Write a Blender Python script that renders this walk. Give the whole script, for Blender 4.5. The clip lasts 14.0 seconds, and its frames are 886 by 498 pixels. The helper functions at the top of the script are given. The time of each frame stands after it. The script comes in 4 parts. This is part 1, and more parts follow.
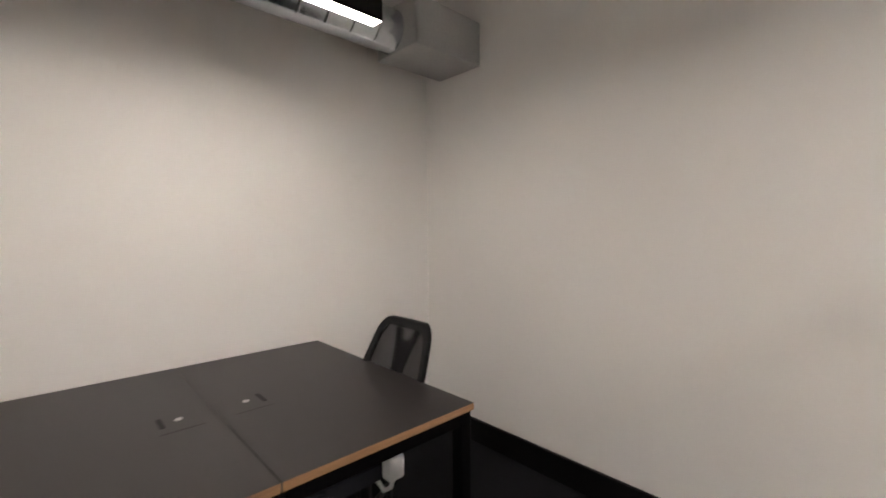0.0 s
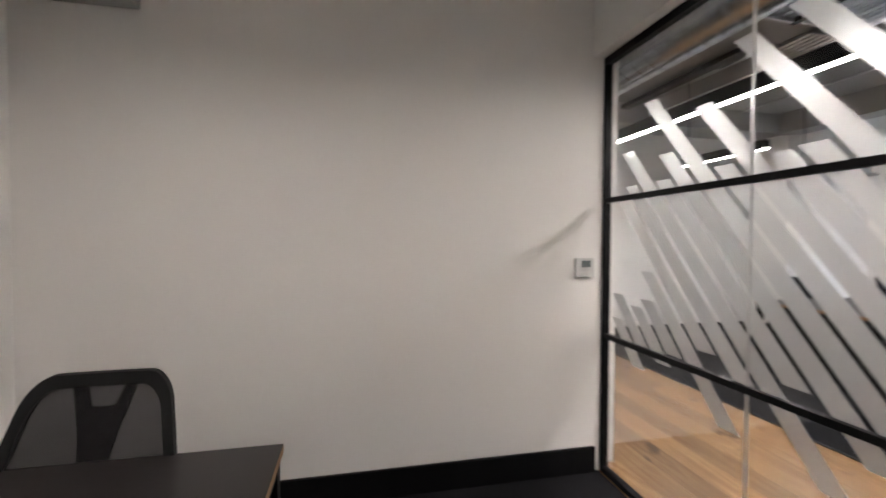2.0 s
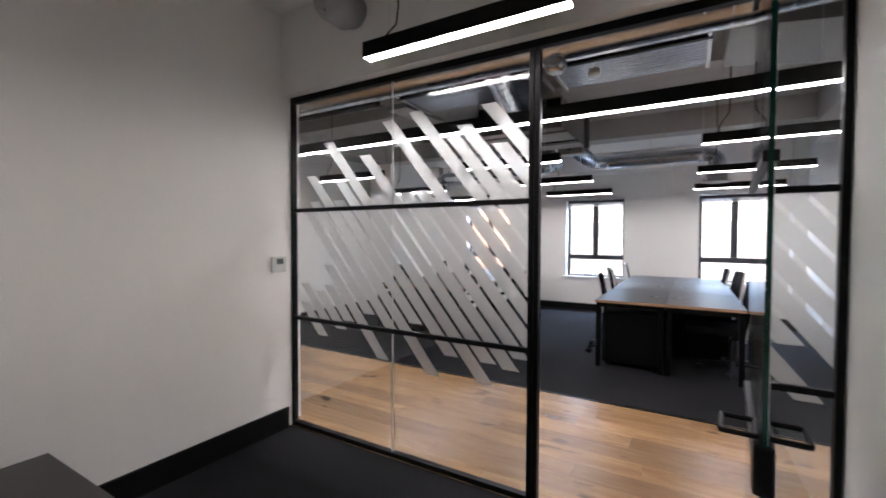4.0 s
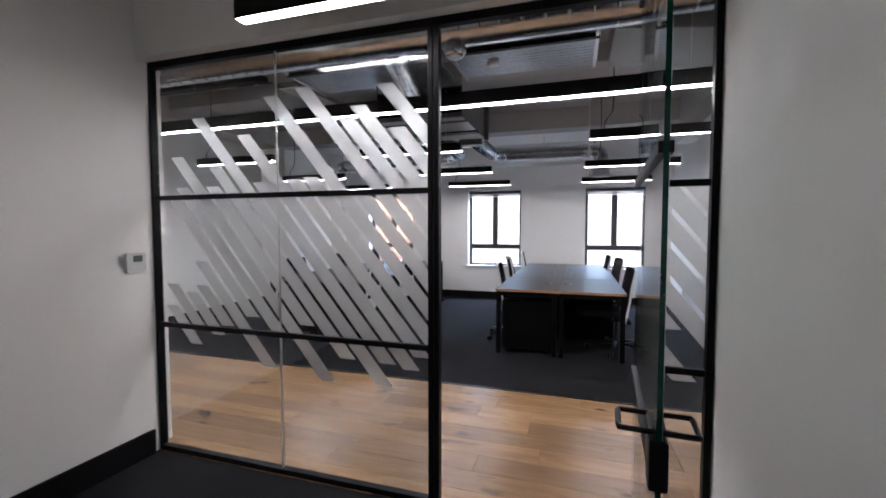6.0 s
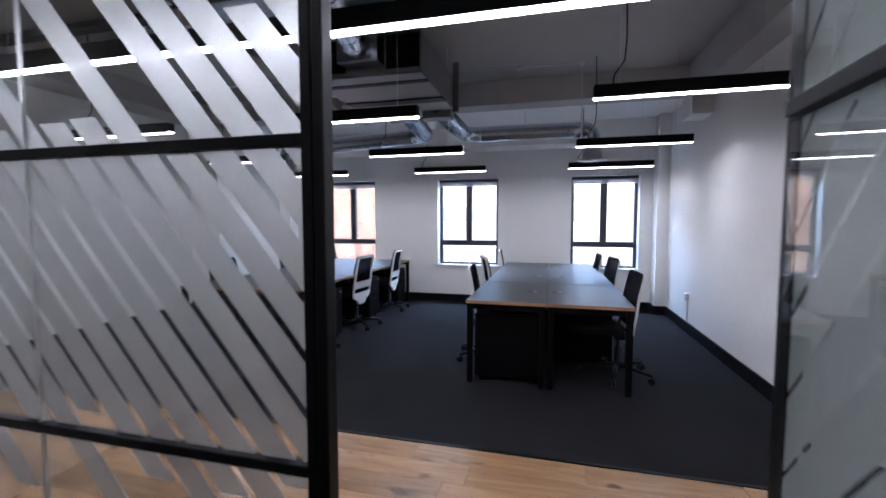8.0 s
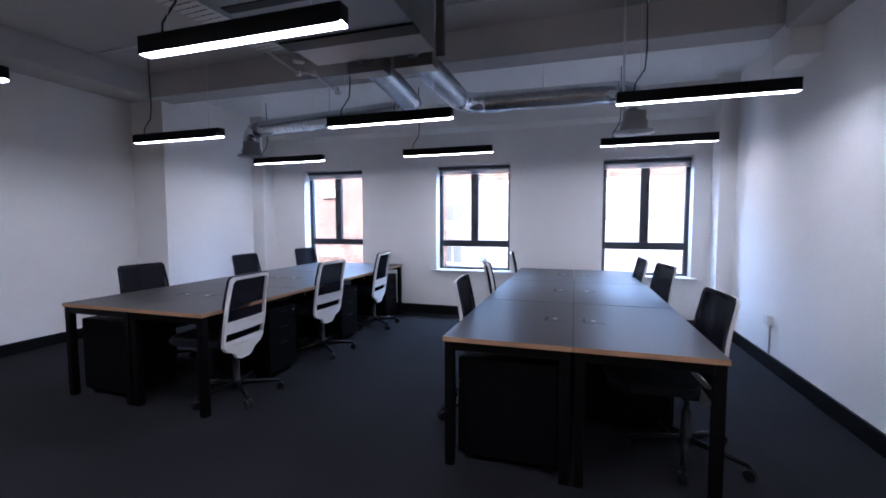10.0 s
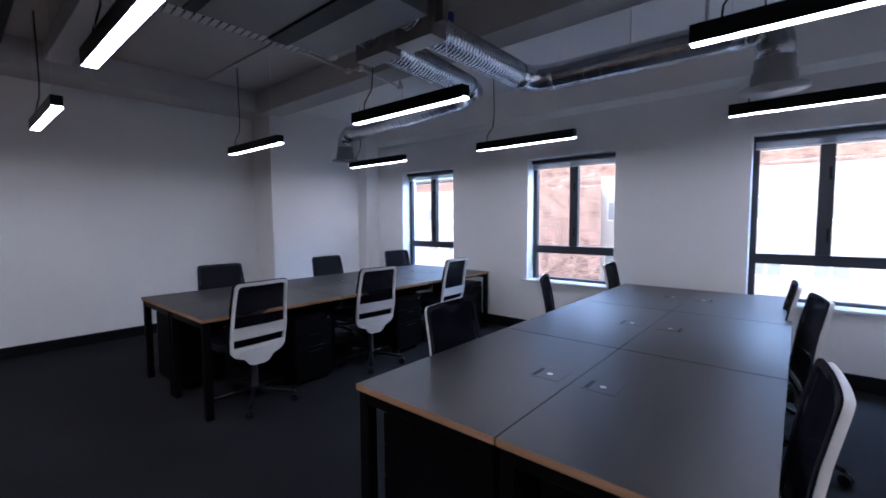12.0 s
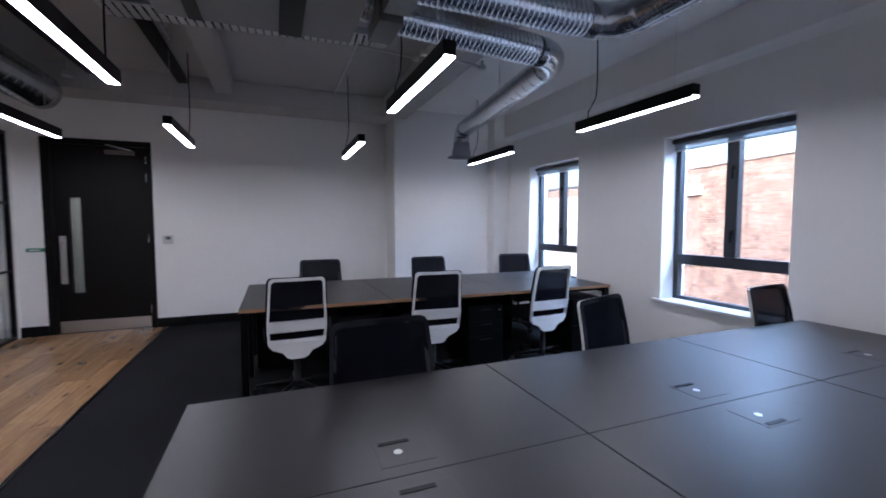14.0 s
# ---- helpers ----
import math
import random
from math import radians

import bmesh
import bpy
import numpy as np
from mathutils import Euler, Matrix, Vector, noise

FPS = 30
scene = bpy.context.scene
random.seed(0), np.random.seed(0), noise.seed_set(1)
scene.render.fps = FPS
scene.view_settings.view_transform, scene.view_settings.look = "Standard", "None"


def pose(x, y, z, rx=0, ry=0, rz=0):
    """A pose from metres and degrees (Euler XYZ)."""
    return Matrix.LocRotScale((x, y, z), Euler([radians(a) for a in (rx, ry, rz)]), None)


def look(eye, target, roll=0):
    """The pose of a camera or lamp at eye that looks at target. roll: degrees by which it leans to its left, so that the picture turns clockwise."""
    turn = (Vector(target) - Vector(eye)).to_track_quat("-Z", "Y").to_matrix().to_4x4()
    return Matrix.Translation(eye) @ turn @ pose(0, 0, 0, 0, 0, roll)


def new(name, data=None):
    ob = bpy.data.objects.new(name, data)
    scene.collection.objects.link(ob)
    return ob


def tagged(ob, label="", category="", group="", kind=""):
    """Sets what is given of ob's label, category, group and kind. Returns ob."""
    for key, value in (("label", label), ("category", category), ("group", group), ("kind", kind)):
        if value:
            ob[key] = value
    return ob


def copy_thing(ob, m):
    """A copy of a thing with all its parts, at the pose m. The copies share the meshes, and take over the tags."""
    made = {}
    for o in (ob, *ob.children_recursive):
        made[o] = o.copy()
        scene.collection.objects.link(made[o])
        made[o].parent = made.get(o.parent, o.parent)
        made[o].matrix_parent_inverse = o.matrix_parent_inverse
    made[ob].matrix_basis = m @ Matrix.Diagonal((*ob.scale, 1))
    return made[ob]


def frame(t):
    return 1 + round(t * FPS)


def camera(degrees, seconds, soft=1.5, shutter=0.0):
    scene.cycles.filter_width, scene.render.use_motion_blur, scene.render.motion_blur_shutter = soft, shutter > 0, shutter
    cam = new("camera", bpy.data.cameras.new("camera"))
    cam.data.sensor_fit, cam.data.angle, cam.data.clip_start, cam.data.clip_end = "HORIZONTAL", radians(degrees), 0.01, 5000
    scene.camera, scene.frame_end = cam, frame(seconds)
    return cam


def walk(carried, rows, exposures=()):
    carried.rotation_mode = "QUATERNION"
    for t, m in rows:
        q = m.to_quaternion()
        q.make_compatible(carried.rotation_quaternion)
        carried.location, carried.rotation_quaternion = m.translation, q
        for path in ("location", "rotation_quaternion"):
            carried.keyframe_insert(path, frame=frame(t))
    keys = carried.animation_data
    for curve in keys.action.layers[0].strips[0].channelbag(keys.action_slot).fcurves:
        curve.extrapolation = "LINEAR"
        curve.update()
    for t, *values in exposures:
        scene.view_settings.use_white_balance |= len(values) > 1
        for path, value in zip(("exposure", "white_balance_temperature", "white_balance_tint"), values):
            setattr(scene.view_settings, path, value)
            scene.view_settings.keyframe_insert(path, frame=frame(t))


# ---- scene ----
cam = camera(92.9, 14.0, soft=1.7, shutter=0.4)
PATH = [
    (0, (0.488, 0.084, 1.393), (-0.972, 1.448, 1.306), -0.4),
    (0.5, (0.26, 0.151, 1.424), (-0.918, 1.765, 1.331), 0.0),
    (1, (0.051, 0.152, 1.403), (-0.702, 2.004, 1.326), -0.1),
    (1.5, (-0.112, 0.03, 1.38), (-0.315, 2.02, 1.326), -0.1),
    (2, (-0.365, -0.117, 1.374), (0.056, 1.838, 1.325), 0.2),
    (2.5, (-0.6, -0.251, 1.38), (0.267, 1.551, 1.332), 0.5),
    (3, (-0.816, -0.358, 1.382), (0.414, 1.219, 1.338), 0.3),
    (3.5, (-0.981, -0.406, 1.395), (0.535, 0.897, 1.345), 0.2),
    (4, (-1.055, -0.445, 1.405), (0.67, 0.566, 1.351), 0.2),
    (4.2, (-1.073, -0.443, 1.402), (0.702, 0.477, 1.346), 0.1),
    (6.3, (-0.79, -0.407, 1.416), (1.12, 0.176, 1.311), 0.1),
    (6.5, (-0.702, -0.403, 1.414), (1.213, 0.165, 1.308), 0.2),
    (7, (-0.405, -0.378, 1.415), (1.522, 0.148, 1.305), 0.0),
    (7.5, (-0.127, -0.328, 1.4), (1.803, 0.182, 1.287), -0.1),
    (8, (0.214, -0.267, 1.411), (2.147, 0.23, 1.281), 0.0),
    (8.2, (0.354, -0.252, 1.408), (2.289, 0.236, 1.271), 0.1),
    (10.3, (1.796, -0.236, 1.356), (3.68, 0.421, 1.228), -0.2),
    (10.5, (1.911, -0.304, 1.367), (3.77, 0.423, 1.236), -0.3),
    (11, (2.169, -0.545, 1.386), (3.943, 0.369, 1.253), -0.1),
    (11.5, (2.413, -0.755, 1.385), (4.085, 0.335, 1.254), -0.1),
    (12, (2.71, -0.935, 1.403), (4.232, 0.355, 1.267), -0.3),
    (12.5, (3.023, -1.061, 1.386), (4.393, 0.39, 1.256), -0.4),
    (13, (3.383, -1.152, 1.378), (4.58, 0.445, 1.25), -0.2),
    (13.5, (3.715, -1.212, 1.385), (4.732, 0.505, 1.254), -0.1),
    (14, (4.076, -1.232, 1.369), (4.813, 0.623, 1.246), -0.0),
]
walk(cam, [(t, look(eye, target, roll)) for t, eye, target, roll in PATH],
     exposures=[(0, 3.37, 6560, 14), (3, 3.11, 6220, 15), (4.5, 2.91, 5980, 15), (6.5, 2.64, 5720, 15), (8.2, 2.48, 5320, 17), (10.3, 2.35, 5120, 20), (11.3, 2.07, 5120, 20), (12.3, 1.97, 5160, 19), (14, 2.22, 5330, 18)])

# ---- world, sun ----
world = bpy.data.worlds.new("world")
scene.world = world
world.use_nodes = True
_wn = world.node_tree
_bg = _wn.nodes["Background"]
_sky = _wn.nodes.new("ShaderNodeTexSky")
_sky.sky_type = "NISHITA"
_sky.sun_disc = False
_sky.sun_elevation = radians(20.5)
_sky.sun_rotation = radians(254)
_sky.air_density, _sky.dust_density, _sky.ozone_density = 1.0, 4.0, 1.0
_wn.links.new(_sky.outputs["Color"], _bg.inputs["Color"])
_bg.inputs["Strength"].default_value = 0.15
sun_data = bpy.data.lights.new("sun", "SUN")
sun_data.energy, sun_data.angle, sun_data.color = 1.25, radians(12), (1.0, 0.96, 0.9)
sun = new("sun", sun_data)
sun.matrix_world = look((-22, -6, 14), (14, 4, 0))

# added area lamps outside each window head, standing in for daylight from the sky
for wy in (3.40, 1.144, -1.094):
    al = bpy.data.lights.new("sky_light", "AREA")
    al.shape, al.size, al.size_y = "RECTANGLE", 1.1, 0.7
    al.energy, al.color = 62.0, (0.61, 0.79, 1.0)
    ao = new("sky_light", al)
    ao.matrix_world = look((8.25, wy, 2.75), (6.2, wy, 0.9)) @ pose(0, 0, 0)

LAMP_COOL = (1.0, 0.932, 0.855)
LAMP_WARM = (1.0, 0.915, 0.81)
LAMP_POWER = 9.0


# ---- materials ----
def mat(name, base, rough=0.6, metal=0.0, vary=0.06, scale=6.0, bump=0.0, bump_scale=60.0, spec=0.5, rand=0.0, stretch=None):
    """A surface with two scales of variation in tone and a fine relief."""
    m = bpy.data.materials.new(name)
    m.use_nodes = True
    n, l = m.node_tree.nodes, m.node_tree.links
    b = n["Principled BSDF"]
    b.inputs["Roughness"].default_value = rough
    b.inputs["Metallic"].default_value = metal
    b.inputs["Specular IOR Level"].default_value = spec
    co = n.new("ShaderNodeTexCoord")
    src = co.outputs["Object"]
    if stretch:
        mp = n.new("ShaderNodeMapping")
        mp.inputs["Scale"].default_value = stretch
        l.new(src, mp.inputs["Vector"])
        src = mp.outputs["Vector"]
    big = n.new("ShaderNodeTexNoise")
    big.inputs["Scale"].default_value = scale * 0.25
    big.inputs["Detail"].default_value = 3
    fine = n.new("ShaderNodeTexNoise")
    fine.inputs["Scale"].default_value = bump_scale
    fine.inputs["Detail"].default_value = 4
    l.new(src, big.inputs["Vector"])
    l.new(src, fine.inputs["Vector"])
    add = n.new("ShaderNodeMath")
    add.operation = "ADD"
    l.new(big.outputs["Fac"], add.inputs[0])
    l.new(fine.outputs["Fac"], add.inputs[1])
    rng = n.new("ShaderNodeMapRange")
    rng.inputs["From Min"].default_value, rng.inputs["From Max"].default_value = 0.6, 1.4
    rng.inputs["To Min"].default_value, rng.inputs["To Max"].default_value = 1 - vary, 1 + vary
    l.new(add.outputs[0], rng.inputs["Value"])
    val = rng.outputs["Result"]
    if rand:
        info = n.new("ShaderNodeObjectInfo")
        r2 = n.new("ShaderNodeMapRange")
        r2.inputs["To Min"].default_value, r2.inputs["To Max"].default_value = 1 - rand, 1 + rand
        l.new(info.outputs["Random"], r2.inputs["Value"])
        mu = n.new("ShaderNodeMath")
        mu.operation = "MULTIPLY"
        l.new(val, mu.inputs[0])
        l.new(r2.outputs["Result"], mu.inputs[1])
        val = mu.outputs[0]
    mix = n.new("ShaderNodeVectorMath")
    mix.operation = "SCALE"
    mix.inputs[0].default_value = base
    l.new(val, mix.inputs["Scale"])
    l.new(mix.outputs["Vector"], b.inputs["Base Color"])
    if bump:
        bp = n.new("ShaderNodeBump")
        bp.inputs["Strength"].default_value = bump
        bp.inputs["Distance"].default_value = 0.004
        l.new(fine.outputs["Fac"], bp.inputs["Height"])
        l.new(bp.outputs["Normal"], b.inputs["Normal"])
    return m


def emitter(name, colour, power):
    m = bpy.data.materials.new(name)
    m.use_nodes = True
    b = m.node_tree.nodes["Principled BSDF"]
    b.inputs["Base Color"].default_value = (0.9, 0.9, 0.9, 1)
    b.inputs["Emission Color"].default_value = (*colour, 1)
    b.inputs["Emission Strength"].default_value = power
    return m


def pane_glass(name, tint, gloss=1.0, rough=0.0):
    """Thin clear glass: light goes straight through, with the gloss of glass by angle."""
    m = bpy.data.materials.new(name)
    m.use_nodes = True
    n, l = m.node_tree.nodes, m.node_tree.links
    n.remove(n["Principled BSDF"])
    tr = n.new("ShaderNodeBsdfTransparent")
    tr.inputs["Color"].default_value = (*tint, 1)
    gl = n.new("ShaderNodeBsdfGlossy")
    gl.inputs["Roughness"].default_value = rough
    lw = n.new("ShaderNodeLayerWeight")
    lw.inputs["Blend"].default_value = 0.5
    pw = n.new("ShaderNodeMath")
    pw.operation = "POWER"
    pw.inputs[1].default_value = 4.0
    mu = n.new("ShaderNodeMath")
    mu.operation = "MULTIPLY_ADD"
    mu.inputs[1].default_value = 0.9 * gloss
    mu.inputs[2].default_value = 0.035 * gloss
    mu.use_clamp = True
    mx = n.new("ShaderNodeMixShader")
    l.new(lw.outputs["Facing"], pw.inputs[0])
    l.new(pw.outputs[0], mu.inputs[0])
    l.new(mu.outputs[0], mx.inputs["Fac"])
    l.new(tr.outputs[0], mx.inputs[1])
    l.new(gl.outputs[0], mx.inputs[2])
    l.new(mx.outputs[0], n["Material Output"].inputs["Surface"])
    return m


def veil(name, colour, clear, through_part=0.5):
    """A film or mesh that lets part of the light straight through and scatters the rest."""
    m = bpy.data.materials.new(name)
    m.use_nodes = True
    n, l = m.node_tree.nodes, m.node_tree.links
    n.remove(n["Principled BSDF"])
    tr = n.new("ShaderNodeBsdfTransparent")
    tl = n.new("ShaderNodeBsdfTranslucent")
    df = n.new("ShaderNodeBsdfDiffuse")
    ns = n.new("ShaderNodeTexNoise")
    ns.inputs["Scale"].default_value = 300
    vm = n.new("ShaderNodeVectorMath")
    vm.operation = "SCALE"
    vm.inputs[0].default_value = colour
    rg = n.new("ShaderNodeMapRange")
    rg.inputs["To Min"].default_value, rg.inputs["To Max"].default_value = 0.88, 1.12
    l.new(ns.outputs["Fac"], rg.inputs["Value"])
    l.new(rg.outputs["Result"], vm.inputs["Scale"])
    l.new(vm.outputs["Vector"], tl.inputs["Color"])
    l.new(vm.outputs["Vector"], df.inputs["Color"])
    a, b = n.new("ShaderNodeMixShader"), n.new("ShaderNodeMixShader")
    a.inputs["Fac"].default_value = through_part
    b.inputs["Fac"].default_value = clear
    l.new(df.outputs[0], a.inputs[1])
    l.new(tl.outputs[0], a.inputs[2])
    l.new(a.outputs[0], b.inputs[1])
    l.new(tr.outputs[0], b.inputs[2])
    l.new(b.outputs[0], n["Material Output"].inputs["Surface"])
    return m


def frosted(name, tint, clear, haze):
    """Etched film: rough refraction that blurs what lies behind, a little clear and a little haze."""
    m = bpy.data.materials.new(name)
    m.use_nodes = True
    n, l = m.node_tree.nodes, m.node_tree.links
    n.remove(n["Principled BSDF"])
    tr = n.new("ShaderNodeBsdfTransparent")
    rf = n.new("ShaderNodeBsdfRefraction")
    rf.inputs["Color"].default_value = (*tint, 1)
    rf.inputs["IOR"].default_value = 1.3
    ns = n.new("ShaderNodeTexNoise")
    ns.inputs["Scale"].default_value = 40
    rg = n.new("ShaderNodeMapRange")
    rg.inputs["To Min"].default_value, rg.inputs["To Max"].default_value = 0.66, 0.80
    l.new(ns.outputs["Fac"], rg.inputs["Value"])
    l.new(rg.outputs["Result"], rf.inputs["Roughness"])
    df = n.new("ShaderNodeBsdfDiffuse")
    df.inputs["Color"].default_value = (0.68, 0.68, 0.67, 1)
    tl = n.new("ShaderNodeBsdfTranslucent")
    tl.inputs["Color"].default_value = (*tint, 1)
    hz = n.new("ShaderNodeMixShader")
    hz.inputs["Fac"].default_value = 0.55
    l.new(df.outputs[0], hz.inputs[1])
    l.new(tl.outputs[0], hz.inputs[2])
    a, b = n.new("ShaderNodeMixShader"), n.new("ShaderNodeMixShader")
    a.inputs["Fac"].default_value = haze
    b.inputs["Fac"].default_value = clear
    l.new(rf.outputs[0], a.inputs[1])
    l.new(hz.outputs[0], a.inputs[2])
    l.new(a.outputs[0], b.inputs[1])
    l.new(tr.outputs[0], b.inputs[2])
    l.new(b.outputs[0], n["Material Output"].inputs["Surface"])
    return m


def wood_floor_mat():
    m = bpy.data.materials.new("oak_plank")
    m.use_nodes = True
    n, l = m.node_tree.nodes, m.node_tree.links
    b = n["Principled BSDF"]
    geo = n.new("ShaderNodeNewGeometry")
    info = n.new("ShaderNodeObjectInfo")
    off = n.new("ShaderNodeVectorMath")
    off.operation = "MULTIPLY_ADD"
    cmb = n.new("ShaderNodeCombineXYZ")
    l.new(info.outputs["Random"], cmb.inputs[0])
    l.new(info.outputs["Random"], cmb.inputs[1])
    l.new(info.outputs["Random"], cmb.inputs[2])
    off.inputs[1].default_value = (37, 53, 71)
    l.new(cmb.outputs[0], off.inputs[0])
    l.new(geo.outputs["Position"], off.inputs[2])
    mp = n.new("ShaderNodeMapping")
    mp.inputs["Scale"].default_value = (6, 0.6, 6)
    l.new(off.outputs[0], mp.inputs["Vector"])
    grain = n.new("ShaderNodeTexNoise")
    grain.inputs["Scale"].default_value = 2.2
    grain.inputs["Detail"].default_value = 5
    grain.inputs["Roughness"].default_value = 0.62
    grain.inputs["Distortion"].default_value = 1.6
    l.new(mp.outputs[0], grain.inputs["Vector"])
    ramp = n.new("ShaderNodeValToRGB")
    e = ramp.color_ramp.elements
    e[0].position, e[0].color = 0.20, (0.19, 0.098, 0.045, 1)
    e[1].position, e[1].color = 0.74, (0.345, 0.212, 0.104, 1)
    mid = ramp.color_ramp.elements.new(0.46)
    mid.color = (0.255, 0.149, 0.070, 1)
    l.new(grain.outputs["Fac"], ramp.inputs["Fac"])
    knot = n.new("ShaderNodeTexNoise")
    knot.inputs["Scale"].default_value = 3.4
    knot.inputs["Detail"].default_value = 2
    mp2 = n.new("ShaderNodeMapping")
    mp2.inputs["Scale"].default_value = (2.2, 1.0, 1)
    l.new(off.outputs[0], mp2.inputs["Vector"])
    l.new(mp2.outputs[0], knot.inputs["Vector"])
    kr = n.new("ShaderNodeMapRange")
    kr.inputs["From Min"].default_value, kr.inputs["From Max"].default_value = 0.66, 0.74
    kr.inputs["To Min"].default_value, kr.inputs["To Max"].default_value = 1.0, 0.40
    l.new(knot.outputs["Fac"], kr.inputs["Value"])
    rr = n.new("ShaderNodeMapRange")
    rr.inputs["To Min"].default_value, rr.inputs["To Max"].default_value = 0.74, 1.24
    l.new(info.outputs["Random"], rr.inputs["Value"])
    mu = n.new("ShaderNodeMath")
    mu.operation = "MULTIPLY"
    l.new(kr.outputs[0], mu.inputs[0])
    l.new(rr.outputs[0], mu.inputs[1])
    sc = n.new("ShaderNodeVectorMath")
    sc.operation = "SCALE"
    l.new(ramp.outputs["Color"], sc.inputs[0])
    l.new(mu.outputs[0], sc.inputs["Scale"])
    l.new(sc.outputs["Vector"], b.inputs["Base Color"])
    b.inputs["Roughness"].default_value = 0.27
    bp = n.new("ShaderNodeBump")
    bp.inputs["Strength"].default_value = 0.12
    bp.inputs["Distance"].default_value = 0.002
    l.new(grain.outputs["Fac"], bp.inputs["Height"])
    l.new(bp.outputs["Normal"], b.inputs["Normal"])
    return m


def brick_mat():
    m = bpy.data.materials.new("red_brick")
    m.use_nodes = True
    n, l = m.node_tree.nodes, m.node_tree.links
    b = n["Principled BSDF"]
    geo = n.new("ShaderNodeNewGeometry")
    sw = n.new("ShaderNodeSeparateXYZ")
    cm = n.new("ShaderNodeCombineXYZ")
    l.new(geo.outputs["Position"], sw.inputs[0])
    ad = n.new("ShaderNodeMath")
    ad.operation = "ADD"
    l.new(sw.outputs["X"], ad.inputs[0])
    l.new(sw.outputs["Y"], ad.inputs[1])
    l.new(ad.outputs[0], cm.inputs[0])
    l.new(sw.outputs["Z"], cm.inputs[1])
    br = n.new("ShaderNodeTexBrick")
    br.inputs["Scale"].default_value = 1.0
    br.inputs["Brick Width"].default_value = 0.225
    br.inputs["Row Height"].default_value = 0.075
    br.inputs["Mortar Size"].default_value = 0.01
    br.inputs["Color1"].default_value = (0.082, 0.036, 0.025, 1)
    br.inputs["Color2"].default_value = (0.215, 0.118, 0.086, 1)
    br.inputs["Mortar"].default_value = (0.25, 0.225, 0.20, 1)
    l.new(cm.outputs[0], br.inputs["Vector"])
    ns = n.new("ShaderNodeTexNoise")
    ns.inputs["Scale"].default_value = 1.6
    ns.inputs["Detail"].default_value = 6
    l.new(cm.outputs[0], ns.inputs["Vector"])
    rg = n.new("ShaderNodeMapRange")
    rg.inputs["From Min"].default_value, rg.inputs["From Max"].default_value = 0.3, 0.7
    rg.inputs["To Min"].default_value, rg.inputs["To Max"].default_value = 0.95, 1.75
    l.new(ns.outputs["Fac"], rg.inputs["Value"])
    sc = n.new("ShaderNodeVectorMath")
    sc.operation = "SCALE"
    l.new(br.outputs["Color"], sc.inputs[0])
    l.new(rg.outputs["Result"], sc.inputs["Scale"])
    l.new(sc.outputs["Vector"], b.inputs["Base Color"])
    b.inputs["Roughness"].default_value = 0.9
    bp = n.new("ShaderNodeBump")
    bp.inputs["Strength"].default_value = 0.4
    l.new(br.outputs["Fac"], bp.inputs["Height"])
    bp.invert = True
    l.new(bp.outputs["Normal"], b.inputs["Normal"])
    return m


M_WALL = mat("white_paint", (0.80, 0.785, 0.765), 0.85, vary=0.025, scale=3, bump=0.05, bump_scale=180)
M_CEIL = mat("grey_ceiling_paint", (0.42, 0.41, 0.40), 0.9, vary=0.05, scale=3, bump=0.12, bump_scale=70)
M_BEAM = mat("beam_paint", (0.45, 0.44, 0.43), 0.9, vary=0.06, scale=3, bump=0.12, bump_scale=60)
M_CARPET = mat("charcoal_carpet", (0.0102, 0.0101, 0.0116), 0.97, vary=0.5, scale=5, bump=0.9, bump_scale=150, spec=0.15)
M_SKIRT = mat("black_skirting", (0.005, 0.005, 0.0055), 0.5, vary=0.1, spec=0.16)
M_BLACK = mat("black_metal", (0.0045, 0.0045, 0.005), 0.42, vary=0.12, bump=0.04, bump_scale=200, spec=0.14)
M_RUBBER = mat("black_plastic", (0.0065, 0.0065, 0.007), 0.5, vary=0.12, spec=0.2)
M_TOP = mat("dark_grey_laminate", (0.0158, 0.0130, 0.0130), 0.40, vary=0.1, scale=4, bump=0.03, bump_scale=400, rand=0.05, spec=0.6)
M_PLY = mat("plywood_edge", (0.31, 0.17, 0.085), 0.6, vary=0.3, scale=20, bump=0.1, bump_scale=40, stretch=(1, 1, 30))
M_PED = mat("black_cabinet", (0.0025, 0.0025, 0.003), 0.55, vary=0.1, spec=0.09)
M_LEG = mat("black_powder_coat", (0.0025, 0.0025, 0.0028), 0.5, vary=0.12, bump=0.04, bump_scale=300, spec=0.07)
M_DECK = mat("galvanised_deck", (0.44, 0.47, 0.52), 0.34, metal=1.0, vary=0.2, scale=10, bump=0.1, bump_scale=30)
M_WHITE = mat("white_plastic", (0.70, 0.69, 0.67), 0.45, vary=0.03)
M_FABRIC = mat("black_seat_fabric", (0.016, 0.016, 0.02), 0.95, vary=0.25, bump=0.5, bump_scale=500, spec=0.2)
M_CHROME = mat("satin_chrome", (0.45, 0.45, 0.46), 0.3, metal=1.0, vary=0.05)
M_BASE = mat("dark_polished_metal", (0.008, 0.008, 0.009), 0.35, metal=0.8, vary=0.1)
M_CASE = mat("grey_white_plastic", (0.55, 0.55, 0.54), 0.5, vary=0.03)
M_NOZZLE = mat("grey_nozzle", (0.42, 0.42, 0.43), 0.45, metal=0.35, vary=0.06)
M_BRONZE = mat("dull_bronze", (0.20, 0.165, 0.145), 0.45, metal=0.9, vary=0.08)
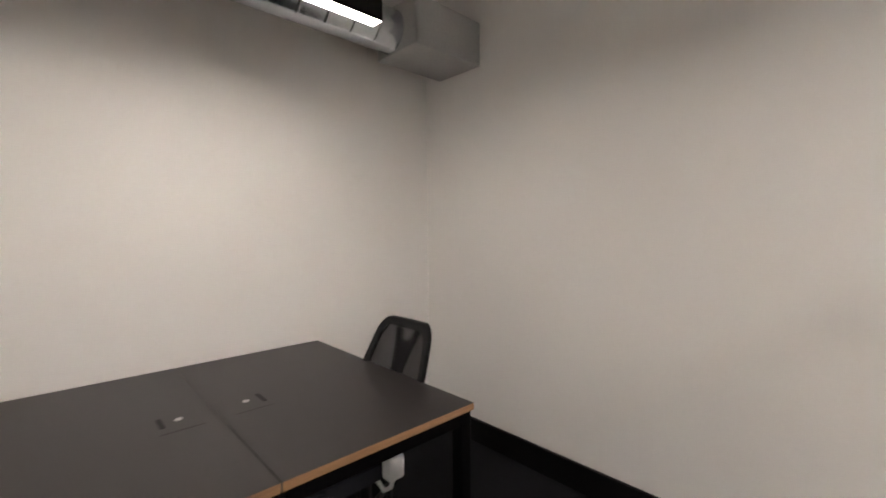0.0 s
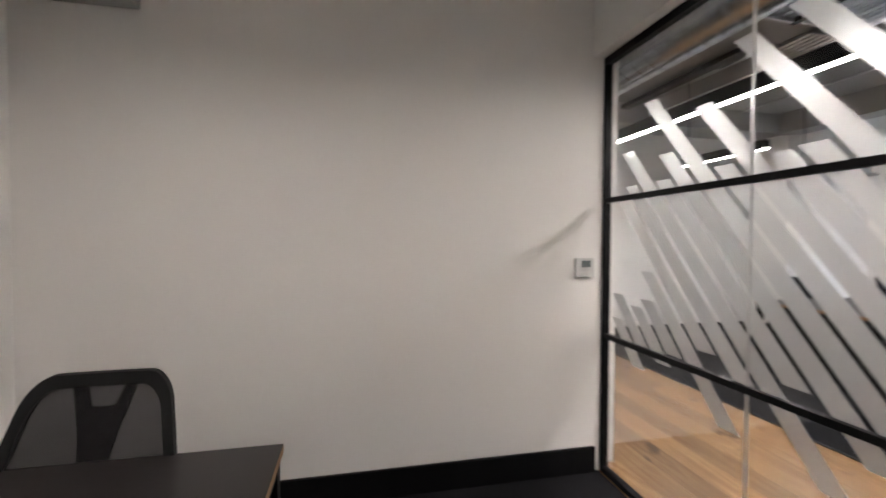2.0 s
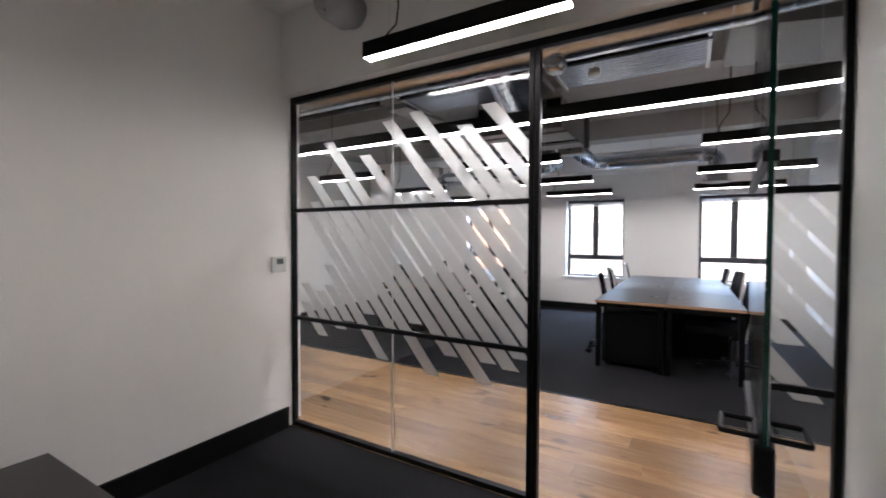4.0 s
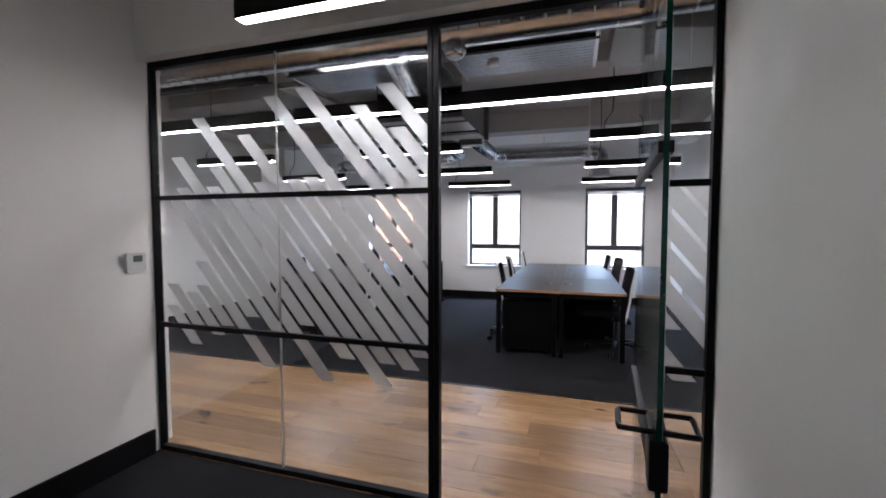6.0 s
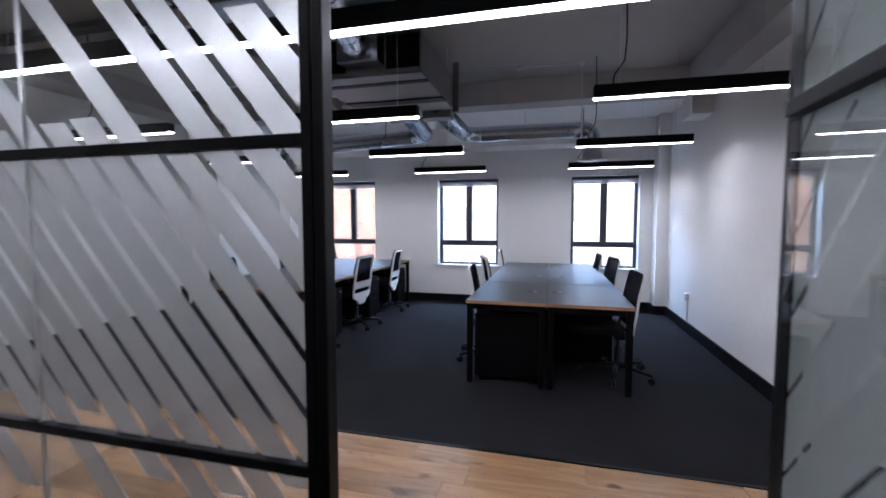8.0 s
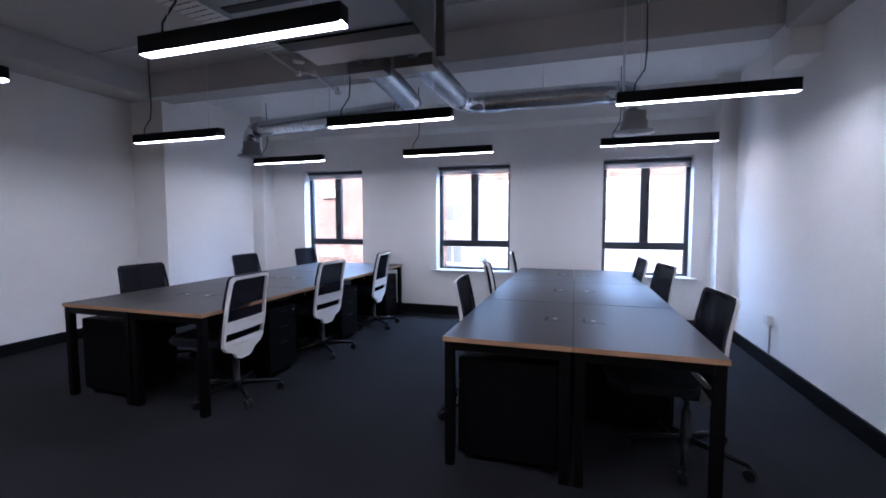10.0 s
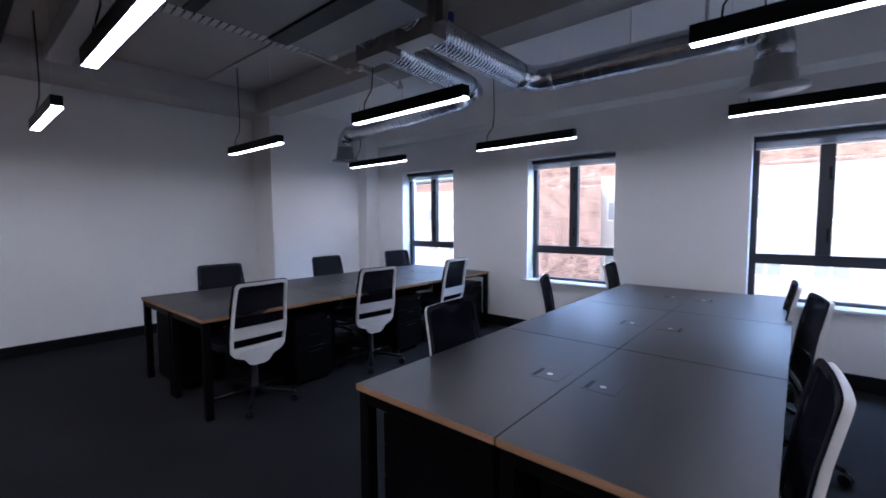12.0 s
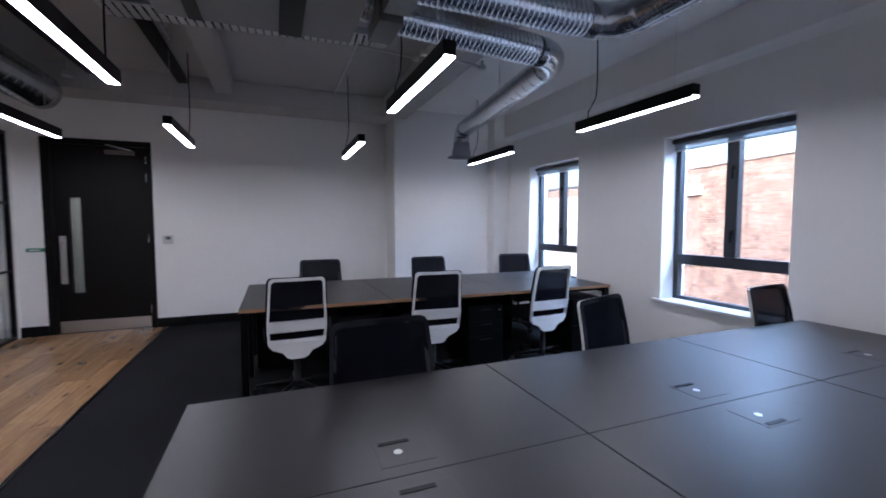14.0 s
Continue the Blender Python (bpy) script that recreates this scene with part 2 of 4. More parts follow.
M_STEEL = mat("brushed_steel", (0.62, 0.61, 0.6), 0.36, metal=1.0, vary=0.06, stretch=(1, 1, 20))
M_GALV = mat("galvanised_steel", (0.55, 0.58, 0.62), 0.21, metal=1.0, vary=0.16, scale=14, bump=0.12, bump_scale=22)
M_FOIL = mat("flexible_foil", (0.66, 0.71, 0.78), 0.24, metal=1.0, vary=0.2, scale=20, bump=0.25, bump_scale=30)
M_UNIT = mat("air_unit_steel", (0.24, 0.235, 0.23), 0.45, metal=0.85, vary=0.08)
M_FRAME = mat("anthracite_frame", (0.022, 0.025, 0.032), 0.4, vary=0.08)
M_BLIND = veil("blind_fabric", (0.42, 0.48, 0.56), 0.42, 0.6)
M_DOOR = mat("dark_stained_door", (0.0036, 0.0029, 0.0027), 0.5, vary=0.3, scale=5, bump=0.1, bump_scale=40, stretch=(8, 8, 0.6), spec=0.2)
M_GREEN = mat("green_plastic", (0.02, 0.22, 0.13), 0.5)
M_RED = mat("red_plastic", (0.30, 0.03, 0.025), 0.5)
M_BLUE = mat("blue_plastic", (0.02, 0.035, 0.22), 0.5)
M_SCREEN = mat("grey_screen", (0.12, 0.14, 0.14), 0.25)
M_RENDER = mat("white_render", (0.37, 0.365, 0.36), 0.9, vary=0.06, scale=1)
M_ASPHALT = mat("asphalt", (0.05, 0.05, 0.052), 0.95, vary=0.2, scale=1)
M_ROOF = mat("roof_felt", (0.12, 0.12, 0.125), 0.9)
M_OUTGLASS = mat("dark_window", (0.22, 0.245, 0.27), 0.1)
M_DUCTBOX = mat("matt_galvanised", (0.42, 0.42, 0.42), 0.55, metal=0.4, vary=0.1, scale=12)
M_WOOD = wood_floor_mat()
M_BRICK = brick_mat()
M_GLASS = pane_glass("clear_glass", (0.945, 0.96, 0.965))
M_GLASSEDGE = mat("green_glass_edge", (0.004, 0.030, 0.021), 0.08, vary=0.4, scale=30)
M_FROST = frosted("frosted_film", (0.80, 0.795, 0.79), 0.13, 0.27)
M_FROST_DOOR = frosted("door_film", (0.88, 0.95, 0.93), 0.28, 0.6)
M_MESH = veil("black_chair_mesh", (0.012, 0.012, 0.018), 0.16, 0.2)
M_MESH_THIN = veil("grey_chair_mesh", (0.03, 0.028, 0.03), 0.36, 0.2)
M_WARM = emitter("warm_diffuser", (1.0, 0.85, 0.66), 30.0)
M_LAMP = emitter("lamp_diffuser", LAMP_COOL, LAMP_POWER)
M_LAMP_ROOM = emitter("room_lamp_diffuser", LAMP_WARM, LAMP_POWER * 0.66)


# ---- mesh helpers ----
def add_box(bm, a, b, bevel=0.0, mi=0):
    """A box between two corners, its edges bevelled."""
    lo = [min(p, q) for p, q in zip(a, b)]
    hi = [max(p, q) for p, q in zip(a, b)]
    vs = [bm.verts.new((x, y, z)) for x in (lo[0], hi[0]) for y in (lo[1], hi[1]) for z in (lo[2], hi[2])]
    quads = ((0, 1, 3, 2), (4, 6, 7, 5), (0, 4, 5, 1), (2, 3, 7, 6), (0, 2, 6, 4), (1, 5, 7, 3))
    fs = [bm.faces.new([vs[i] for i in q]) for q in quads]
    for f in fs:
        f.material_index = mi
    if bevel:
        es = list({e for f in fs for e in f.edges})
        r = bmesh.ops.bevel(bm, geom=es, offset=bevel, segments=2, profile=0.6, affect="EDGES")
        for f in r["faces"]:
            f.material_index = mi
    return fs


def add_tube(bm, pts, radius, sides=12, caps=True, radii=None):
    """A round tube along a line of points."""
    pts = [Vector(p) for p in pts]
    rings, up = [], None
    for i, p in enumerate(pts):
        d = (pts[min(i + 1, len(pts) - 1)] - pts[max(i - 1, 0)]).normalized()
        if up is None:
            up = Vector((0, 0, 1)) if abs(d.z) < 0.9 else Vector((1, 0, 0))
        s = d.cross(up).normalized()
        up = s.cross(d).normalized()
        r = radii[i] if radii else radius
        rings.append([bm.verts.new(p + r * (math.cos(k * math.tau / sides) * s + math.sin(k * math.tau / sides) * up)) for k in range(sides)])
    for a, b in zip(rings, rings[1:]):
        for k in range(sides):
            f = bm.faces.new((a[k], a[(k + 1) % sides], b[(k + 1) % sides], b[k]))
            f.smooth = True
    if caps:
        bm.faces.new(rings[0])
        bm.faces.new(list(reversed(rings[-1])))


def add_prism(bm, outline, place, depth):
    """A flat outline (u, v) given depth; place maps (u, v, w) to a point."""
    a = [bm.verts.new(place(u, v, 0)) for u, v in outline]
    b = [bm.verts.new(place(u, v, depth)) for u, v in outline]
    n = len(outline)
    bm.faces.new(a)
    bm.faces.new(list(reversed(b)))
    for i in range(n):
        bm.faces.new((a[i], b[i], b[(i + 1) % n], a[(i + 1) % n]))


def finish(bm, name, material, parent=None):
    bmesh.ops.recalc_face_normals(bm, faces=bm.faces)
    me = bpy.data.meshes.new(name)
    bm.to_mesh(me)
    bm.free()
    for m in (material if isinstance(material, (list, tuple)) else [material]):
        me.materials.append(m)
    ob = new(name, me)
    if parent:
        ob.parent = parent
    return ob


def part(name, bm, material, parent, label=""):
    return tagged(finish(bm, name, material, parent), label)


def structure(name, bm, material, label, category):
    return tagged(finish(bm, name, material), label, category, kind="structure")


def box_part(name, a, b, material, parent, bevel=0.0, label=""):
    bm = bmesh.new()
    add_box(bm, a, b, bevel)
    return part(name, bm, material, parent, label)


def box_structure(name, boxes, material, label, category, bevel=0.0):
    bm = bmesh.new()
    for a, b in boxes:
        add_box(bm, a, b, bevel)
    return structure(name, bm, material, label, category)


def thing(name, m, label, category, group=""):
    ob = new(name)
    ob.empty_display_size = 0.1
    ob.matrix_world = m
    return tagged(ob, label, category, group)


def rounded(w, h, r, n=5, x0=0.0, y0=0.0):
    """A rounded rectangle, its lower left corner at x0, y0."""
    out = []
    for cx, cy, a0 in ((x0 + w - r, y0 + r, -90), (x0 + w - r, y0 + h - r, 0), (x0 + r, y0 + h - r, 90), (x0 + r, y0 + r, 180)):
        for k in range(n + 1):
            a = radians(a0 + 90 * k / n)
            out.append((cx + r * math.cos(a), cy + r * math.sin(a)))
    return out


# ---- plan ----
XG = 1.093            # glass partition
XW = 7.45             # window wall
Y_END, Y_RIGHT = 5.25, -1.97
X_BACK, Y_ROOM, Y_ROOM_R = -1.845, 2.11, -0.965
H_CEIL, H_ROOM = 3.15, 3.0
X_WOOD = 2.715
WINDOWS = [(2.884, 3.92), (0.622, 1.688), (-1.61, -0.577)]
SILL, HEAD = 0.65, 2.152

# floors
box_structure("floor_carpet", [((X_WOOD, Y_RIGHT - 0.2, -0.12), (XW + 0.02, Y_END + 0.2, 0))], M_CARPET, "charcoal carpet across the open office", "carpet floor")
box_structure("floor_room", [((X_BACK - 0.2, -3.0, -0.12), (XG - 0.03, Y_END + 0.2, 0))], M_CARPET, "charcoal carpet in the small glazed office", "carpet floor")
wood = box_structure("floor_wood", [((XG - 0.03, Y_RIGHT - 0.2, -0.12), (X_WOOD, Y_END + 1.6, -0.012))], M_RUBBER, "oak plank walkway along the glass partition", "wood floor")
box_structure("trim_floor", [((X_WOOD - 0.012, Y_RIGHT, -0.005), (X_WOOD + 0.012, Y_END, 0.004))], M_BASE, "thin dark metal strip between oak planks and carpet", "floor trim")

# room walls
box_structure("wall_room_back", [((X_BACK - 0.15, -3.0, 0), (X_BACK, Y_END + 0.15, H_CEIL))], M_WALL, "plain warm white plastered wall behind the desk", "wall")
box_structure("wall_room_side", [((X_BACK, Y_ROOM, 0), (XG + 0.02, Y_ROOM + 0.1, H_CEIL)), ((XG + 0.02, Y_ROOM + 0.07, 0), (XG + 0.12, Y_ROOM + 0.1, H_CEIL))], M_WALL, "plain warm white plastered side wall with thermostat", "wall")
box_structure("wall_room_entry", [((X_BACK, Y_ROOM_R - 0.1, 0), (XG - 0.03, Y_ROOM_R, H_CEIL))], M_WALL, "plain white plastered wall beside the glass door", "wall")
box_structure("wall_corridor", [((XG - 0.03, -3.0, 0), (XG + 0.05, Y_ROOM_R, H_CEIL))], M_WALL, "white plastered wall along the walkway", "wall")
box_structure("wall_header", [((XG - 0.09, Y_ROOM_R, 2.425), (XG + 0.05, Y_ROOM, H_CEIL))], M_WALL, "white bulkhead above the glass partition", "wall")
box_structure("wall_header_far", [((XG - 0.05, Y_ROOM + 0.1, 2.425), (XG + 0.15, Y_END, H_CEIL))], M_WALL, "white bulkhead above the second glass partition", "wall")
# office walls
box_structure("wall_right", [((XG + 0.05, Y_RIGHT - 0.15, 0), (XW + 0.3, Y_RIGHT, H_CEIL))], M_WALL, "long white painted wall beside the desks", "wall")
DX0, DX1, DH = 1.49, 2.61, 2.40
box_structure("wall_end", [((XG + 0.0, Y_END, 0), (DX0, Y_END + 0.15, H_CEIL)), ((DX1, Y_END, 0), (XW + 0.3, Y_END + 0.15, H_CEIL)), ((DX0, Y_END, DH), (DX1, Y_END + 0.15, H_CEIL))], M_WALL, "white painted end wall around the dark door", "wall")
box_structure("wall_lobby", [((0.9, Y_END + 1.5, -0.1), (3.2, Y_END + 1.6, H_CEIL)), ((0.8, Y_END + 0.15, -0.1), (0.9, Y_END + 1.6, H_CEIL)), ((3.2, Y_END + 0.15, -0.1), (3.3, Y_END + 1.6, H_CEIL))], M_WALL, "plain wall of the lobby behind the door", "wall")
lobby = thing("lobby_light", pose(1.95, Y_END + 1.0, H_CEIL - 0.35), "round warm ceiling light in the lobby", "ceiling light")
bm = bmesh.new()
add_tube(bm, [(0, 0, 0.35), (0, 0, 0.06), (0, 0, 0.05), (0, 0, 0.012)], 0.1, 18, True, [0.012, 0.012, 0.11, 0.11])
part("housing", bm, M_WHITE, lobby)
bm = bmesh.new()
add_tube(bm, [(0, 0, 0.011), (0, 0, 0.0)], 0.1, 18)
part("diffuser", bm, M_WARM, lobby, "glowing warm diffuser")
wb = []
prev = Y_RIGHT
for y0, y1 in sorted(WINDOWS):
    wb.append(((XW, prev, 0), (XW + 0.3, y0, H_CEIL)))
    wb.append(((XW, y0, 0), (XW + 0.3, y1, SILL)))
    wb.append(((XW, y0, HEAD), (XW + 0.3, y1, H_CEIL)))
    prev = y1
wb.append(((XW, prev, 0), (XW + 0.3, Y_END, H_CEIL)))
box_structure("wall_window", wb, M_WALL, "white painted wall with three deep window openings", "wall")
bm = bmesh.new()
add_prism(bm, [(0.0, 2.605), (-0.075, 2.665), (-0.075, 3.009), (0.0, 3.009)], lambda u, v, w: (XW + u, -1.799 + w, v), 6.298)
structure("wall_window_upper", bm, M_WALL, "projecting white band with sloped underside above the windows", "wall")
box_structure("pillar_end", [((5.69, 4.72, 0), (XW, Y_END, H_CEIL))], M_WALL, "broad white boxed-out pillar in the corner", "pillar")
box_structure("pillar_left", [((7.2, 4.5, 0), (XW, 4.72, H_CEIL))], M_WALL, "narrow white corner column beside the window", "pillar")
box_structure("pillar_right", [((7.17, Y_RIGHT, 0), (XW, -1.80, H_CEIL))], M_WALL, "narrow white corner column beside the window", "pillar")
# ceilings and beams
box_structure("ceiling", [((XG - 0.05, Y_RIGHT - 0.2, H_CEIL), (XW + 0.3, Y_END + 1.7, H_CEIL + 0.2))], M_CEIL, "grey painted concrete ceiling of the open office", "ceiling")
box_structure("ceiling_window", [((5.85, Y_RIGHT, 3.01), (XW, 4.72, H_CEIL))], M_WALL, "pale lowered ceiling strip before the windows", "ceiling")
box_structure("ceiling_room", [((X_BACK - 0.15, -3.0, H_ROOM), (XG - 0.05, Y_END + 0.2, H_ROOM + 0.3))], M_WALL, "pale painted ceiling of the small office", "ceiling")
box_structure("beam_cross", [((5.55, Y_RIGHT, 2.86), (5.85, 4.75, H_CEIL))], M_BEAM, "grey painted ceiling beam across the office", "beam", 0.006)
box_structure("beam_end", [((XG + 0.05, 4.75, 2.88), (5.69, Y_END, H_CEIL))], M_BEAM, "grey painted ceiling beam along the end wall", "beam", 0.006)
box_structure("beam_right", [((XG + 0.05, Y_RIGHT, 2.80), (5.5, Y_RIGHT + 0.25, H_CEIL))], M_BEAM, "grey painted ceiling beam along the right wall", "beam", 0.006)
box_structure("beam_corbel", [((5.5, Y_RIGHT, 2.60), (5.86, Y_RIGHT + 0.22, 2.86))], M_WALL, "white boxed bearing under the cross beam", "beam", 0.004)
box_structure("beam_corridor", [((3.42, Y_RIGHT + 0.25, 2.98), (3.62, 4.75, H_CEIL))], M_BEAM, "grey painted downstand beside the metal deck", "beam", 0.006)


def skirting(boxes, label):
    box_structure("baseboard", boxes, M_SKIRT, label, "skirting", 0.004)


S1 = 0.15
skirting([((X_BACK, Y_ROOM - 0.02, 0), (XG - 0.06, Y_ROOM, S1))], "tall black painted skirting board")
skirting([((X_BACK, Y_ROOM_R + 0.02, 0), (X_BACK + 0.02, Y_ROOM - 0.02, S1))], "tall black painted skirting board")
skirting([((X_BACK + 0.02, Y_ROOM_R, 0), (XG - 0.06, Y_ROOM_R + 0.02, S1))], "tall black painted skirting board")
skirting([((XG + 0.05, Y_RIGHT, 0), (7.17, Y_RIGHT + 0.02, 0.13))], "black painted skirting board below white wall")
skirting([((7.15, Y_RIGHT + 0.02, 0), (7.17, -1.78, 0.13)), ((7.17, -1.80, 0), (XW, -1.78, 0.13))], "black skirting round the corner column")
skirting([((XW - 0.02, -1.78, 0), (XW, 4.48, 0.13))], "black painted skirting board below the windows")
skirting([((7.18, 4.48, 0), (XW - 0.02, 4.5, 0.13)), ((7.18, 4.5, 0), (7.2, 4.70, 0.13)), ((5.67, 4.70, 0), (7.2, 4.72, 0.13)), ((5.67, 4.72, 0), (5.69, Y_END - 0.02, 0.13))], "black skirting round the boxed pillar")
skirting([((DX1 + 0.003, Y_END - 0.02, 0), (5.67, Y_END, 0.12))], "black painted skirting board on the end wall")
skirting([((XG + 0.13, Y_END - 0.02, 0), (DX0 - 0.003, Y_END, 0.12))], "black painted skirting board beside the door")
skirting([((XG + 0.05, -1.95, 0), (XG + 0.07, Y_ROOM_R - 0.01, 0.12))], "black painted skirting board along the walkway")

# ---- glass partition ----
STRIPE_RUN, STRIPE_PITCH, STRIPE_W = 0.815, 0.1172, 0.093
# foot and head of each film strip, from the room's side wall towards the door
STRIPES = [(0.70, 0.93), (0.80, 1.067), (0.77, 1.02), (0.83, 1.065), (0.61, 1.21), (0.895, 1.60), (0.80, 1.66),
           (0.57, 1.845), (0.87, 1.66), (0.705, 1.785), (0.58, 2.068), (0.70, 1.675), (0.68, 1.95), (0.75, 1.684),
           (0.82, 1.692), (0.80, 2.15), (0.78, 1.58), (0.82, 2.177), (0.80, 1.998), (0.85, 2.052), (0.80, 1.925), (0.80, 2.15)]


def stripe_outline(c, w, z0, z1, ymin, ymax):
    """A slanting film strip, cut level at both ends and clipped to its pane."""
    poly = [(c + STRIPE_RUN * z0, z0), (c - w + STRIPE_RUN * z0, z0), (c - w + STRIPE_RUN * z1, z1), (c + STRIPE_RUN * z1, z1)]
    for lim, sign in ((ymin, 1), (ymax, -1)):
        out = []
        for i in range(len(poly)):
            p, q = poly[i], poly[(i + 1) % len(poly)]
            ip, iq = sign * (p[0] - lim) >= 0, sign * (q[0] - lim) >= 0
            if ip:
                out.append(p)
            if ip != iq:
                k = (lim - p[0]) / (q[0] - p[0])
                out.append((lim, p[1] + k * (q[1] - p[1])))
        poly = out
        if len(poly) < 3:
            return None
    return poly


def stripes(parent, ymin, ymax, place, first=1.285, spans=STRIPES, wide=STRIPE_W, film=None):
    """Frosted film strips side by side with narrow clear gaps, on one pane."""
    for k, (foot, head) in enumerate(spans):
        poly = stripe_outline(first - STRIPE_PITCH * k, wide, foot, head, ymin, ymax)
        if poly:
            bm = bmesh.new()
            add_prism(bm, poly, place, 0.0012)
            part("frosted_stripe", bm, film or M_FROST, parent)


def glazed_screen(name, y0, y1, label, posts):
    """A black framed glass screen on the plane x = XG."""
    root = thing(name, pose(XG, 0, 0), label, "glass partition")
    root["kind"] = "structure"
    d = 0.022
    box_part("top_rail", (-d, y0, 2.385), (d, y1, 2.425), M_BLACK, root, 0.003)
    for p0, p1 in posts:
        box_part("post", (-d - 0.001, p0, 0), (d + 0.001, p1, 2.385), M_BLACK, root, 0.004)
    return root


part_w = [(2.088, Y_ROOM - 0.002), (0.260, 0.287), (0.229, 0.256), (-0.698, -0.674), (-0.962, -0.934)]
screen = glazed_screen("glass_partition", -0.962, Y_ROOM - 0.002, "black framed glass partition with frosted diagonal stripes", part_w)
for y0, y1 in ((0.287, 2.088), (-0.934, -0.698)):
    box_part("bottom_rail", (-0.022, y0, 0), (0.022, y1, 0.03), M_BLACK, screen, 0.003)
    for z in (0.807, 1.60):
        box_part("middle_rail", (-0.016, y0, z - 0.014), (0.016, y1, z + 0.014), M_BLACK, screen, 0.003)
for y0, y1 in ((1.187, 2.088), (0.287, 1.181), (-0.934, -0.698)):
    g = box_part("glass_pane", (-0.005, y0, 0.03), (0.005, y1, 2.385), M_GLASS, screen)
    g.visible_shadow = False
box_part("glass_joint", (-0.0055, 1.181, 0.03), (0.0055, 1.187, 2.385), M_FROST, screen, label="pale silicone joint between panes")
box_part("threshold_strip", (-0.02, -0.672, 0.0), (0.02, 0.222, 0.006), M_STEEL, screen)
stripes(screen, 0.289, 2.086, lambda u, v, w: (0.0062 + w, u, v))
SIDE = [(0.98 - 0.11 * (k % 3), 1.585) for k in range(11)]
stripes(screen, -0.932, -0.70, lambda u, v, w: (0.0062 + w, u, v), -1.20, SIDE)

# glass door, standing open into the small office
DOOR_W, DOOR_ANG = 0.885, 86.2
door = thing("glass_door", pose(XG - 0.03, -0.664, 0, 0, 0, DOOR_ANG), "open clear glass door with frosted stripes and black handle", "door")
# the leaf runs along local +y from the hinge
bm = bmesh.new()
add_box(bm, (-0.006, 0.0, 0.012), (0.006, DOOR_W - 0.004, 2.375))
leaf = part("glass_leaf", bm, M_GLASS, door)
leaf.visible_shadow = False
box_part("glass_edge", (-0.0062, DOOR_W - 0.004, 0.012), (0.0062, DOOR_W, 2.375), M_GLASSEDGE, door, label="green polished glass edge")
for z in (0.807, 1.60):
    box_part("middle_rail", (-0.017, 0.0, z - 0.014), (0.017, DOOR_W - 0.006, z + 0.014), M_BLACK, door, 0.003)
box_part("pivot_patch", (-0.016, 0.0, 0.006), (0.016, 0.12, 0.06), M_BLACK, door, 0.004)
box_part("pivot_patch", (-0.016, 0.0, 2.32), (0.016, 0.12, 2.38), M_BLACK, door, 0.004)
stripes(door, 0.004, DOOR_W - 0.008, lambda u, v, w: (-0.0072 - w, u, v), 0.62, STRIPES[5:] + STRIPES[7:12], 0.107, M_FROST_DOOR)
lock = box_part("lock_case", (-0.022, DOOR_W - 0.07, 0.79), (0.022, DOOR_W + 0.004, 0.912), M_BLACK, door, 0.008, "black lock case")
for s in (-1, 1):
    bm = bmesh.new()
    zc = 0.926
    pts = []
    for k in range(25):
        a = math.tau * k / 24
        px = 0.05 + 0.038 * max(-1, min(1, 1.35 * math.cos(a)))
        py = 0.018 * max(-1, min(1, 1.5 * math.sin(a)))
        pts.append((s * px, DOOR_W - 0.075 + py * 3.1, zc))
    add_tube(bm, pts, 0.0075, 8, caps=False)
    part("loop_handle", bm, M_BLACK, lock)

# second partition further along the walkway
screen2 = glazed_screen("glass_partition", Y_ROOM + 0.1, 5.19, "black framed glass partition of the neighbouring office", [(Y_ROOM + 0.102, 2.25), (3.66, 3.70), (5.15, 5.19)])
screen2.location.x = XG + 0.10
box_structure("wall_stub", [((XG + 0.07, 5.19, 0), (XG + 0.13, Y_END, 2.425))], M_WALL, "narrow white wall beside the second partition", "wall")
for y0, y1 in ((2.25, 3.66), (3.70, 5.15)):
    box_part("bottom_rail", (-0.028, y0, 0), (0.028, y1, 0.03), M_BLACK, screen2, 0.003)
    for z in (0.807, 1.60):
        box_part("middle_rail", (-0.016, y0, z - 0.014), (0.016, y1, z + 0.014), M_BLACK, screen2, 0.003)
    box_part("glass_pane", (-0.005, y0, 0.03), (0.005, y1, 2.385), M_GLASS, screen2).visible_shadow = False


